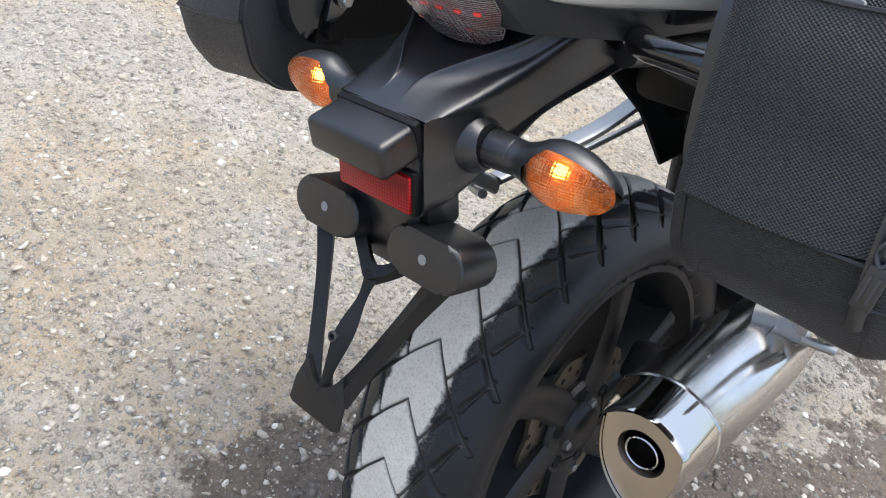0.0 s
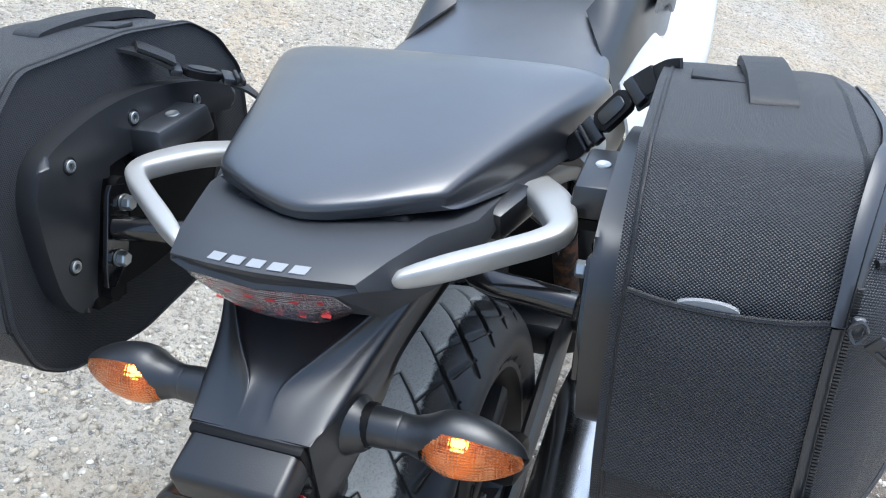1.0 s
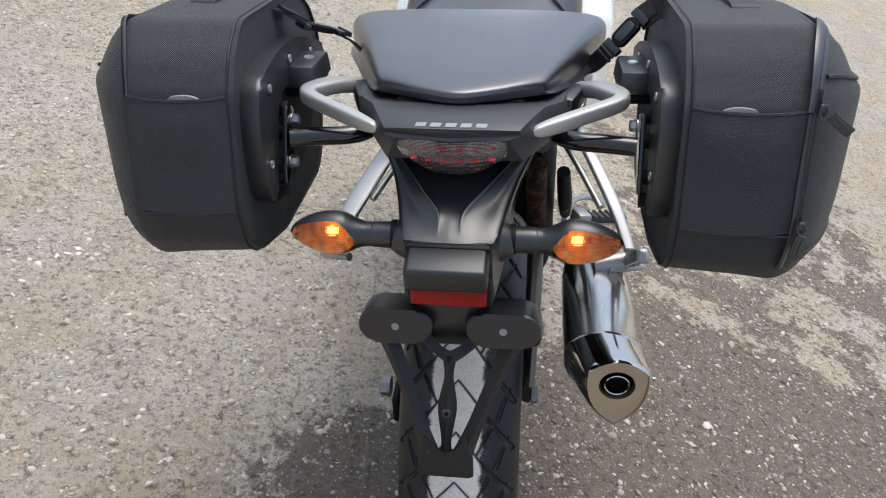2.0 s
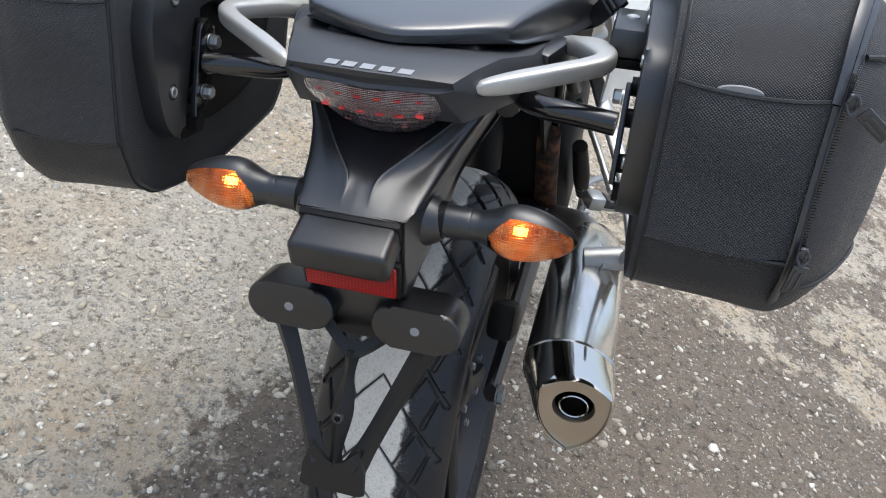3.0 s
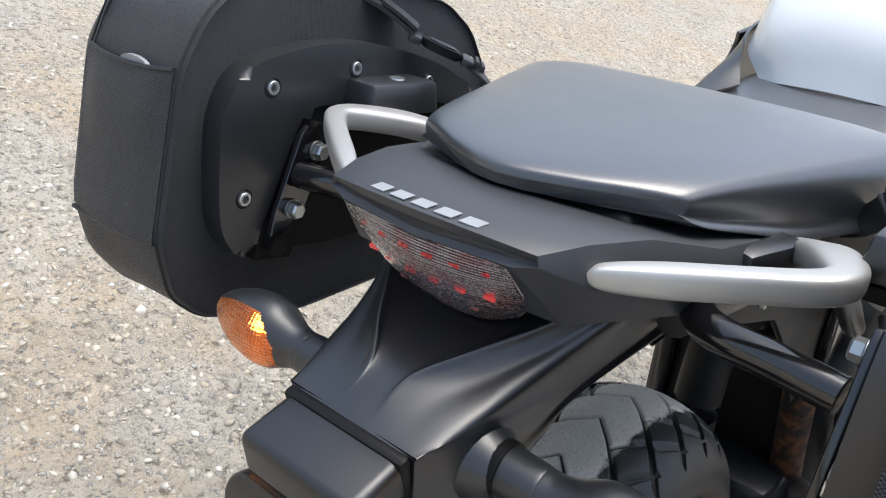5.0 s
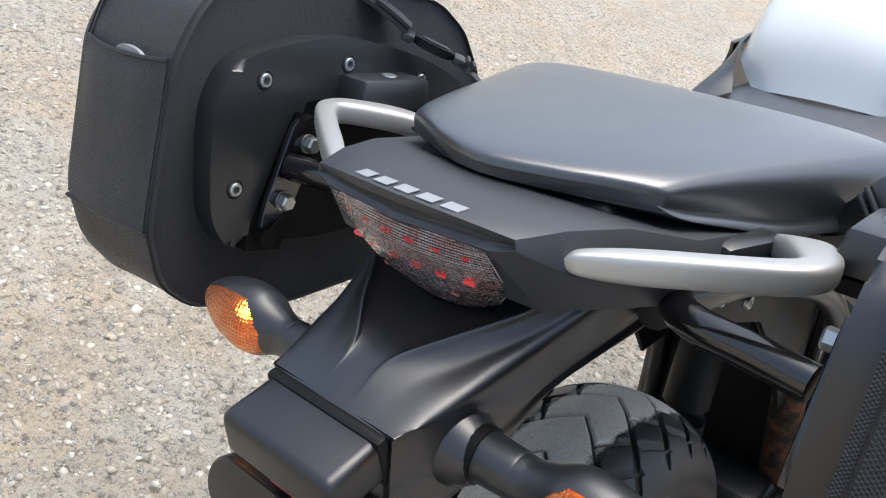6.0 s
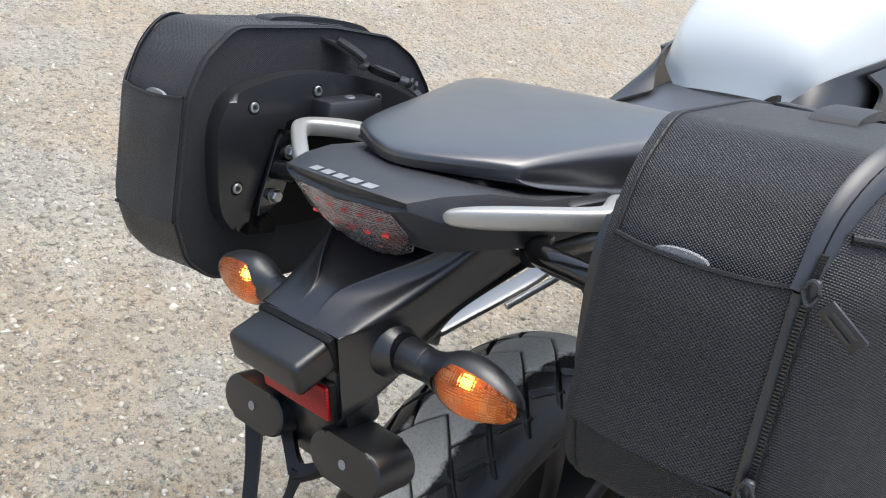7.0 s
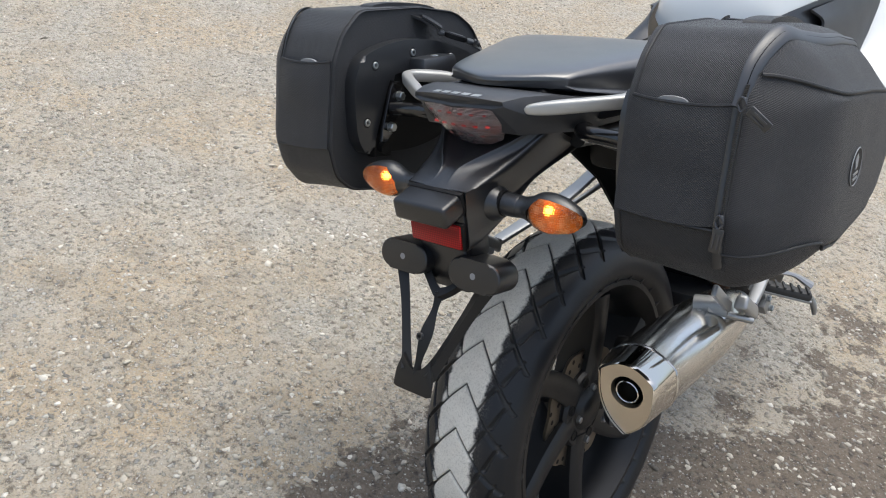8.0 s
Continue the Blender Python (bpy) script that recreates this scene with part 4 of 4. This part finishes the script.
    return .2022 - .0132 * f, .4920 - .0160 * f - .10 * max(y + .09, 0)


rings = []
for y, w, h, curve in ((-.1655, .0525, .0770, 3.6), (-.1705, .0540, .0785, 3.6), (-.1685, .0565, .0800, 3.6), (-.160, .0600, .0800, 3.8), (-.120, .0660, .0780, 5.0), (-.092, .0685, .0770, 6.5)):
    cx, cz = silencer_centre(y)
    rings.append(tri_ring(y, cx, cz, w, h, round_=curve))
cx, cz = silencer_centre(-.17)
bodyrings = []
for y, w, h in ((-.096, .0675, .0760), (-.094, .0700, .0787), (-.09, .0690, .0775), (.0, .0690, .0775), (.12, .068, .0755), (.20, .058, .065), (.25, .040, .044), (.27, .027, .029)):
    bx, bz = silencer_centre(y)
    bodyrings.append(tri_ring(y, bx, bz, w, h, round_=7.0))
exhaust = part("exhaust", loft(bodyrings), BRUSHED, bike, "polished steel exhaust silencer with a triangular end cap", 50)
part("end_cap", loft(rings, True, False), CHROME, exhaust, "chrome triangular end cap", 50)
face_ring = tri_ring(-.1665, cx, cz, .0530, .0778, round_=3.6)
hole_ring = [(.2024 + .0235 * math.cos(2 * math.pi * i / 48 + math.pi / 6), -.1655, .4975 + .0235 * math.sin(2 * math.pi * i / 48 + math.pi / 6)) for i in range(48)]
lip_ring = [(.2024 + .0215 * math.cos(2 * math.pi * i / 48 + math.pi / 6), -.158, .4975 + .0215 * math.sin(2 * math.pi * i / 48 + math.pi / 6)) for i in range(48)]
part("tip_face", loft([face_ring, hole_ring, lip_ring], True, False), TIP, exhaust, "brushed bronze-tinted end face", 30)
part("tip_recess", lathe([(-.160, .022), (-.13, .022), (-.13, .0001)], (.2024, 0, .4975), "y", 32), DARK, exhaust)
part("tip_pipe", lathe([(-.1645, .0165), (-.1655, .0155), (-.1645, .0145), (-.11, .0145)], (.2024, 0, .4975), "y", 32), CHROME, exhaust)
part("hanger", tube([(.183, .095, .510), (.232, .105, .516)], .0155, 3, 20), ALLOY, exhaust)
part("hanger_stay", tube([(.178, .078, .487), (.19, .086, .503)], .005, 4, 8), ALLOY, exhaust)
part("link_pipe", tube([(.187, .25, .440), (.16, .36, .39), (.10, .47, .33), (.06, .6, .28)], .024, 24, 16), STEEL, exhaust, "dull steel link pipe")


# footrests ----------------------------------------------------------------
for side in (-1, 1):
    arms = blade([(side * x, y, z) for x, y, z in ((.146, .455, .622), (.173, .412, .580), (.203, .360, .540), (.225, .290, .518), (.238, .225, .505), (.246, .165, .496))], [w * (1 if side > 0 else 1.6) for w in (.012, .012, .0115, .0115, .010, .009)], [.006, .006, .006, .006, .006, .006], side, 40, 16)
    hold = part("footrest_bracket", arms, ALLOY, bike, "silver cast footrest bracket")
    part("lower_arm", tube([(side * .128, .44, .580), (side * .165, .375, .545), (side * .205, .285, .508)], [.006, .0055, .006], 16, 10), ALLOY, hold)
    part("passenger_peg", box((side * .252, .128, .510), (.022, .105, .024), .006, (-34, 0, side * 6), 3, taper=(.8, .95)), ALLOY, hold, "folded silver passenger footpeg")
    part("peg_strap", box((side * .236, .062, .548), (.009, .105, .018), .003, (-38, 0, side * 4)), ALLOY, hold)
    part("peg_stud", tube([(side * .205, .088, .512), (side * .236, .108, .500), (side * .262, .130, .488)], [.007, .006, .005], 10, 10), ALLOY, hold)
    part("pivot_bolt", hexbolt((side * .248, .112, .512), (side, 0, 0), .008, .008), ZINC, hold)
    if side < 0:
        continue
    lean = (0, side * 13, side * 27)
    peg = part("footpeg", box((side * .230, .418, .411), (.086, .027, .016), .005, lean), PEG, bike, "black ribbed rubber footpeg on a silver holder")
    for k in range(6):
        part("rib", box((side * (.199 + k * .0125), .4025 + k * .0063, .4265 - k * .0030), (.005, .028, .006), .0015, lean), PEG, peg)
    part("peg_plate", box((side * .230, .418, .4015), (.088, .022, .006), .002, lean), ALLOY, peg)
    part("peg_holder", box((side * .180, .393, .424), (.030, .036, .026), .006, lean), ALLOY, peg)
    part("peg_feeler", tube([(side * .268, .438, .398), (side * .273, .443, .380), (side * .275, .446, .362)], [.005, .006, .004], 8, 10), ALLOY, peg)
part("brake_lever", tube([(.150, .47, .395), (.175, .515, .395), (.205, .545, .385), (.236, .558, .364)], [.006, .005, .005, .009], 20, 8, squash=1.4), ALLOY, bike, "thin silver brake lever")


# side stand, middle and shock -------------------------------------------------
part("side_stand", tube([(-.12, .62, .30), (-.20, .76, .18), (-.262, .86, .083)], .011, 12, 12), DARK, bike, "black side stand")
part("stand_foot", box((-.268, .865, .0765), (.05, .075, .008), .003, (0, 15, 0)), DARK, bike)
part("inner_fender", surface([[(-.080, .34, .60), (-.080, .18, .735), (-.078, .06, .785), (-.07, -.08, .815)], [(0, .34, .64), (0, .18, .765), (0, .06, .805), (0, -.08, .825)], [(.080, .34, .60), (.080, .18, .735), (.078, .06, .785), (.07, -.08, .815)]], 20, 20, .004), DARK, bike)
for side in (-1, 1):
    part("frame_rail", tube([(side * .09, -.11, .815), (side * .10, .05, .79), (side * .115, .25, .72), (side * .12, .40, .62)], .013, 20, 12), SATIN, bike)
    inner = plate([(-.10, .822), (.22, .80), (.36, .72), (.42, .52), (.35, .52), (.27, .62), (.15, .715), (.05, .748), (-.03, .782)], side * .084, side * .090, .002)
    part("subframe_panel", inner, DARK, bike)
    for y, z in ((-.040, .800), (.012, .782), (.085, .755)):
        part("panel_bolt", capscrew((side * .090, y, z), (side, 0, 0), .006, .004), ZINC, bike)
for side in (-1, 1):
    part("pivot_plate", plate([(.40, .66), (.47, .66), (.53, .45), (.525, .30), (.475, .262), (.445, .30), (.43, .46)], side * .083, side * .104, .004), GLOSS, bike, "gloss black frame pivot plate")
part("collector", tube([(.090, .385, .54), (.094, .43, .40), (.097, .475, .30), (.080, .54, .26)], [.020, .020, .022, .022], 30, 16), RUST, bike, "rust-stained exhaust collector")
cylinder = part("brake_cylinder", tube([(.142, .405, .515), (.150, .46, .43), (.155, .50, .37)], [.013, .015, .011], 16, 14), DARK, bike, "black rear brake cylinder with a silver clevis")
part("clevis", box((.158, .535, .315), (.016, .034, .040), .003, (-50, 0, 0)), ALLOY, cylinder)
part("push_rod", tube([(.156, .50, .37), (.158, .53, .325)], .004, 4, 8), ZINC, cylinder)
for y, z in ((.545, .300), (.522, .332)):
    part("clevis_bolt", hexbolt((.166, y, z), (1, 0, 0), .0065, .008), ZINC, cylinder)
part("shock", tube([(.0, .33, .66), (.0, .30, .50), (.0, .33, .36)], .028, 16, 14), DARK, bike)
part("engine_case", box((0, .62, .40), (.26, .36, .34), .05, segments=3), DARK, bike, "dark engine case")
part("battery_box", box((0, .30, .72), (.15, .20, .12), .02), DARK, bike)


# ---------------------------------------------------------------- panniers
def pannier(side):
    """A semi-rigid fabric case on a moulded back plate; the profile runs from the lower rear edge up and forward."""
    name = "black woven fabric pannier with zip and pocket, hung beside the seat"
    root = thing("pannier", (side * .28, -.08, .70), name, "pannier", "motorcycle panniers")
    m = lambda bm: mirrored(bm, side)  # noqa: E731
    inner = [(-.256, .7935), (-.231, .911), (-.209, .946), (-.172, .972), (-.05, .962), (.040, .943), (.078, .917), (.108, .872), (.102, .80), (.066, .715), (.034, .683), (-.13, .686), (-.222, .712), (-.248, .748)]
    outer = [(-.165, .79), (-.156, .9045), (-.140, .9055), (-.115, .9040), (-.03, .890), (.05, .873), (.085, .861), (.104, .846), (.098, .795), (.058, .75), (.015, .738), (-.10, .738), (-.145, .745), (-.160, .765)]

    # x, then how far the profile has gone from the inner to the outer one: at the rear edge, elsewhere
    stations = [(.2255, 0, 0), (.2275, 0, 0), (.30, 0, 0), (.334, 0, 0), (.348, .04, .04), (.365, .19, .19), (.382, .44, .45), (.3945, .68, .72), (.4030, .90, .90), (.4080, 1.10, .985), (.4108, 1.32, 1.02), (.4122, 1.6, 1.10)]
    rearward = [1, 1, .5, 0, 0, 0, 0, 0, 0, 0, 0, 0, .5, 1]

    def profile(rear, rest):
        """The case's outline, the rear edge led separately so that it turns gently into the outer face."""
        out = []
        for a, b, w in zip(inner, outer, rearward):
            f = rest + (rear - rest) * w
            out.append(((1 - f) * a[0] + f * b[0], (1 - f) * a[1] + f * b[1]))
        return out
    rings = [[(x, y, z) for y, z in profile(f, g)] for x, f, g in stations]
    # the base rises towards the machine
    for k, lift in ((0, .010), (1, .010), (2, .004)):
        rings[k] = [(x, y, z + lift * (i in (10, 11, 12))) for i, (x, y, z) in enumerate(rings[k])]
    # the first and last ring are drawn in a little, for round edges
    for k, s in ((0, .985), (-1, .96)):
        cy, cz = sum(p[1] for p in rings[k]) / 14, sum(p[2] for p in rings[k]) / 14
        rings[k] = [(x, cy + (y - cy) * s, cz + (z - cz) * s) for x, y, z in rings[k]]
    for grow, s in ((.0003, .82), (.0002, .65), (.0001, .70), (.0001, .5)):
        rings.append([(x + grow, cy + (y - cy) * s, cz + (z - cz) * s) for x, y, z in rings[-1]])

    def on_case(x, i, out=.0012):
        """A point on the case at x, i corners along its profile, a little proud of the fabric."""
        for (xa, fa, ga), (xb, fb, gb) in zip(stations, stations[1:]):
            if xa <= x <= xb:
                w = (x - xa) / (xb - xa)
                p = profile(fa + (fb - fa) * w, ga + (gb - ga) * w)
        k = int(i) % 14
        a, b, w = p[k], p[(k + 1) % 14], i - int(i)
        y, z = a[0] + (b[0] - a[0]) * w, a[1] + (b[1] - a[1]) * w
        away = Vector((.5 if x > .38 else 0, y + .08, z - .82)).normalized() * out
        return (x + away.x, y + away.y, z + away.z)
    cols = [spline(c, 46) for c in zip(*[round_corners(r, .013, 7) for r in rings])]
    # an open skin, its cloth seam along the lower rear edge, closed at both ends
    rows = list(zip(*cols))
    k = len(rows[0]) + 1
    shell = loft([list(r) + [r[0]] for r in rows], False, False)
    shell.verts.ensure_lookup_table()
    shell.faces.new([shell.verts[i] for i in range(k - 1)][::-1])
    shell.faces.new([shell.verts[len(shell.verts) - k + i] for i in range(k - 1)])
    for v in shell.verts:
        if .24 < v.co.x < .33 or v.co.x > .375:
            v.co += Vector((.4 if v.co.x > .375 else 0, -.5, .4)) * .004 * noise.noise(v.co * 14)
    length = [0.0]
    for a, b in zip(rows[12], rows[12][1:] + rows[12][:1]):
        length.append(length[-1] + (b - a).length)
    shell.verts.index_update()
    depth = [0.0]
    for a, b in zip(rows, rows[1:]):
        depth.append(depth[-1] + (Vector(b[14]) - Vector(a[14])).length)
    laid_cloth(shell, lambda v: Vector((length[v.index % k], depth[v.index // k], 0)) if v.co.x < .342 else Vector((v.co.z - .35 * v.co.x, v.co.y + .35 * v.co.x, 0)))
    part("case", m(shell), CLOTH, root, "woven black fabric case", 55)
    flat = plate([(y, z) for x, y, z in round_corners(rings[0], .013, 7)], .2250, .2262)
    part("inner_panel", m(laid_cloth(flat, lambda v: Vector((v.co.z, v.co.y, 0)))), CLOTH, root, "flat woven inner panel")
    edge = [(.2285, y, z) for x, y, z in rings[1]]
    part("piping", m(tube(round_corners(edge, .013, 7), .0017, sides=8, closed=True, smooth=False)), PIPING, root)
    zip_path = [(.3365, -.2465, .745), (.3375, -.2575, .7905), (.3375, -.2455, .85), (.338, -.2325, .908), (.342, -.209, .9465), (.348, -.172, .969), (.355, -.12, .9625), (.362, -.05, .952), (.368, .02, .938)]
    if side < 0:
        zip_path = [(x - .0028, y + .0020, z) for x, y, z in zip_path]
    part("zip_tape", m(tube(zip_path[1 if side < 0 else 0:4], .0022 if side > 0 else .0010, 40, 10, squash=2.4, up=(.55, -.8, .25))), GREYISH if side > 0 else PIPING, root, "dark coated zip tape")
    wide = [zip_path[3], zip_path[4], on_case(.351, 3), on_case(.360, 3.3)] + [on_case(.367, k) for k in (3.7, 4.2, 4.6, 5, 5.5, 6, 6.5)] + [on_case(.380, 7)]
    cover = part("zip_cover", m(tube(wide, [r * (1 if side > 0 else .5) for r in (.0022, .0028, .0026, .0023, .0019, .0016, .0015, .0012)], 70, 10, squash=3.4, up=(.6, -.4, .7))), ZIP, root, "grey coated zip flap")
    line = [Vector(p) + Vector((.5, -.5, .65)).normalized() * .0022 for p in wide]
    part("flap_slit", m(tube(line, .0007, 60, 6)), DARK, cover)
    if side > 0:
        teeth = bmesh.new()
        run = spline([(x + .0035, y - .0026, z + .001) for x, y, z in zip_path], 230)
        for a, b in zip(run[20:100], run[21:101]):
            teeth = box(a, (.0032, .0020, .0013), 0, bm=teeth)
        part("zip_teeth", m(teeth), GREYISH, root)
    for at, lean in (((.3440, -.2345, .914), 52), ((.3415, -.2600, .803), -8)) if side > 0 else ():
        at = Vector(at)
        slider = part("zip_slider", m(box(at + Vector((0, -.003, 0)), (.0065, .005, .012), .002)), ZIP, root)
        ringbm = tube([(at.x - .004, at.y - .007, at.z), (at.x, at.y - .008, at.z + .007), (at.x + .004, at.y - .007, at.z), (at.x, at.y - .008, at.z - .007)], .0012, 20, 6, closed=True)
        part("slider_ring", m(ringbm), ZIP, slider)
        dx, dz = .020 * math.sin(radians(lean)), .020 * math.cos(radians(lean))
        mid = at + Vector((.002 + dx, -.008, -dz))
        pull = part("zip_pull", m(box(mid, (.0110, .0028, .026), .0012, (-3, -lean, 0))), GREYISH, slider, "moulded rubber zip pull")
        for k in (-1, 1):
            off = Vector((k * .0022 * math.cos(radians(lean)), -.0020, k * .0022 * math.sin(radians(lean))))
            part("pull_mark", m(box(mid + off, (.0014, .0008, .016), 0, (-3, -lean, 0))), ZIP, pull)
    # pocket on the rear face: hem line, sides and a lower seam
    pocket_rows = []
    for k in range(6):
        f = k / 5
        z = .911 - f * .1175
        y = -.231 - f * .025
        bulge = .0035 + .0045 * math.sin(math.pi * min(1, f * 1.6 + .05)) * (1 - f)
        pocket_rows.append([(.2290, y - .0006, z), (.25, y - bulge, z - .002), (.28, y - bulge - .0012, z - .0035), (.31, y - bulge, z - .003), (.3340, y - .0006, z - .001)])
    part("pocket", m(laid_cloth(surface(pocket_rows, 30, 30, -.002), lambda v: Vector((v.co.z, v.co.x, 0)) * .85)), CLOTH, root, "flat woven rear pocket")
    part("pocket_hem", m(tube([(q[0], q[1] - .0012, q[2]) for q in pocket_rows[0]], .0019, 24, 6)), PIPING, root)
    part("pocket_tab", m(plate([(.272 + .0165 * math.cos(math.pi * i / 10), .9085 + .0052 * math.sin(math.pi * i / 10)) for i in range(11)], -.2365, -.2335, 0, "y")), BADGE_GREY, root, "small grey pocket tab")
    part("lower_seam", m(tube([(.228, -.2572, .7932), (.26, -.2595, .7905), (.30, -.2597, .7895), (.3345, -.2588, .789)], .0019, 24, 6)), PIPING, root)
    # outer face: piped seams
    panel = ([on_case(.350, 1.75), on_case(.362, 1.8), on_case(.378, 1.85)] if side > 0 else []) + [on_case(.392, 1.94), on_case(.402, 2.2), on_case(.4065, 2.7)] + [on_case(.4080, k, .002) for k in (3.2, 3.6, 4, 4.5, 5, 5.5, 6, 6.6)]
    part("panel_piping", m(tube(panel, .0023, 70, 8)), PIPING, root)
    low = ([on_case(.340, 13.3), on_case(.360, 13.2)] if side > 0 else []) + [on_case(.380, 13.1), on_case(.398, 12.9)] + [on_case(.4065, k, .002) for k in (12.4, 12, 11.5, 11, 10.5, 10, 9.5)] + [on_case(.402, 9)]
    part("base_piping", m(tube(low, .0019, 60, 8)), PIPING, root)
    emblem = part("emblem", m(lathe([(.4130, .0001), (.4140, .0205), (.4125, .0220)], (0, -.0716, .8164), "x", 40)), DARK, root, "round rubber emblem")
    part("emblem_rim", m(lathe([(.4136, .0200), (.4146, .0209), (.4136, .0218)], (0, -.0716, .8164), "x", 40, loop=True)), BADGE_GREY, emblem)
    part("emblem_figure", m(plate([(-.078, .825), (-.071, .831), (-.066, .825), (-.068, .815), (-.075, .814)], .4132, .4144)), BADGE_GREY, emblem)
    for k in (0, 1):
        part("emblem_mark", m(box((.4138, -.0716, .8085 - .0055 * k), (.0012, .018, .0028), 0)), BADGE_GREY, emblem)
    # carrying handle on the top
    part("handle_base", m(box((.295, -.028, .9560), (.104, .024, .004), .0012, (-8, 3, 0))), WEBBING, root)
    part("handle", m(ribbon([(.297, -.086, .9605), (.2965, -.078, .9645), (.295, -.038, .9625), (.2925, .006, .9560), (.291, .042, .9470), (.290, .056, .9380)], .030, .0070, (1, .1, 0))), WEBBING, root, "flat padded webbing handle")
    # back plate towards the machine
    rim = [(-.2185, .806), (-.2165, .862), (-.2085, .892), (-.190, .9125), (-.153, .921), (-.11, .923), (-.06, .917), (0, .900), (.04, .882), (.066, .866), (.056, .850), (.02, .860), (-.04, .870), (-.09, .875), (-.132, .877), (-.148, .864), (-.169, .821), (-.183, .793), (-.188, .778), (-.198, .774), (-.208, .780)]
    back = part("back_plate", m(plate(spline2(rim, 96), .2040, .2300, .0062, segments=4)), GREYISH, root, "moulded charcoal back plate with screws", 30)
    part("rack_socket", m(plate([(-.118, .880), (-.108, .868), (-.126, .826), (-.137, .790), (-.150, .757), (-.184, .764), (-.180, .800), (-.166, .840), (-.150, .872)], .2090, .2290, .002)), DARK, back)
    part("plate_field", m(plate(spline2([(-.19, .785), (-.20, .87), (-.15, .908), (-.04, .900), (.04, .86), (.0, .77), (-.10, .755)], 48), .2165, .2290, .003)), DARK, back)
    for y, z in ((-.198, .820), (-.1715, .8974), (-.090, .9025), (-.002, .882)):
        part("socket_screw", m(capscrew((.2045, y, z), (-1, 0, 0), .0052, .0025)), ZINC, back)
        part("screw_well", m(lathe([(.2043, .0054), (.2036, .0068), (.2043, .0080)], (0, y, z), "x", 20, loop=True)), DARK, back)
    lock = part("lock_block", m(box((.192, -.062, .8805), (.040, .080, .026), .004, (-4, 0, 0), taper=(.85, .92))), GREYISH, back, "charcoal lock block")
    part("lock_core", m(lathe([(.8935, .0001), (.8945, .0058), (.8925, .0066)], (.190, -.058, 0), "z", 18)), ZINC, lock)
    part("lock_foot", m(box((.194, -.062, .8640), (.034, .074, .010), .002)), DARK, lock)
    # strap to the seat
    if side > 0:
        run = [(.236, -.004, .9475), (.228, .003, .9435), (.219, .009, .936), (.209, .013, .927), (.200, .014, .919)]
        tail = [(.172, .012, .890), (.162, .018, .875), (.152, .026, .862), (.138, .034, .854)]
        middle, turn = Vector((.1865, .0105, .907)), (38, -50, 6)
    else:
        run = [(.243, -.066, .9595), (.234, -.057, .953), (.224, -.046, .946), (.212, -.034, .935), (.203, -.026, .926)]
        tail = [(.166, .004, .902), (.154, .012, .892), (.144, .018, .878), (.134, .022, .864)]
        middle, turn = Vector((.1845, -.011, .9145)), (0, -20, -40)
    flatway = (-.5, .55, .5) if side > 0 else (.62, .75, .05)
    strap = part("strap", m(ribbon(run, .026, .0032, flatway)), WEBBING, root, "black webbing strap with a buckle")
    part("strap_fold", m(ribbon([Vector(p) + Vector((-.003, .001, .0032)) for p in run[2:]], .020, .0030, flatway)), WEBBING, strap)
    def ring_of(a, b, square):
        """A closed outline round the buckle's middle, from an oval (1) to a rounded block (.4)."""
        out = []
        for i in range(40):
            c, d = math.cos(2 * math.pi * i / 40), math.sin(2 * math.pi * i / 40)
            out.append((middle.x + a * math.copysign(abs(c) ** square, c), middle.y + b * math.copysign(abs(d) ** square, d)))
        return out
    square = .45 if side > 0 else 1
    oval, small = ring_of(.0185, .0105, square), ring_of(.0130, .0066, square)
    buckle = part("buckle", m(tilted(plate(oval, middle.z - .004, middle.z + .003, .002, "z"), middle, turn)), DARK, strap, "black side-release buckle")
    part("buckle_pad", m(tilted(plate(small, middle.z + .002, middle.z + .0042, .0008, "z"), middle, turn)), SATIN, buckle)
    for s in (-1, 1):
        part("buckle_end", m(tilted(box(middle + Vector((s * .0235, 0, -.001)), (.011, .026, .007), .002), middle, turn)), MATTE, buckle)
    for k in range(2):
        part("strap_loop", m(tilted(box(middle + Vector((-.031 - .006 * k, 0, .001 - .0012 * k)), (.0035, .023, .007 - .001 * k), .0012), middle, turn)), WEBBING, strap)
    part("strap_tail", m(ribbon(tail, .022, .0024, flatway)), WEBBING, strap)
    return root


def round_corners(points, r=.014, n=5):
    """A closed path with its corners cut to arcs."""
    out = []
    k = len(points)
    for i in range(k):
        a, b, c = (Vector(points[(i + d) % k]) for d in (-1, 0, 1))
        ra = min(r, (a - b).length * .45)
        rc = min(r, (c - b).length * .45)
        p, q = b + (a - b).normalized() * ra, b + (c - b).normalized() * rc
        out += [(p * (1 - t) ** 2 + b * 2 * t * (1 - t) + q * t * t) for t in (j / (n - 1) for j in range(n))]
    return out


def spline2(points, n):
    return [(p.x, p.y) for p in spline([(a, b, 0) for a, b in points], n, True)]


def ribbon(points, width, thick, wide_way=(.25, 1, .12)):
    """A flat strap swept along a path, its width along the machine."""
    rings = []
    path = spline(points, 30)
    for i, p in enumerate(path):
        way = (path[min(i + 1, 29)] - path[max(i - 1, 0)]).normalized()
        wide = Vector(wide_way)
        wide = (wide - way * wide.dot(way)).normalized()
        up = way.cross(wide)
        rings.append([p + wide * s * width / 2 + up * t * thick / 2 for s, t in ((-1, -1), (1, -1), (1, 1), (-1, 1))])
    return loft(rings)


for side in (-1, 1):
    pannier(side)
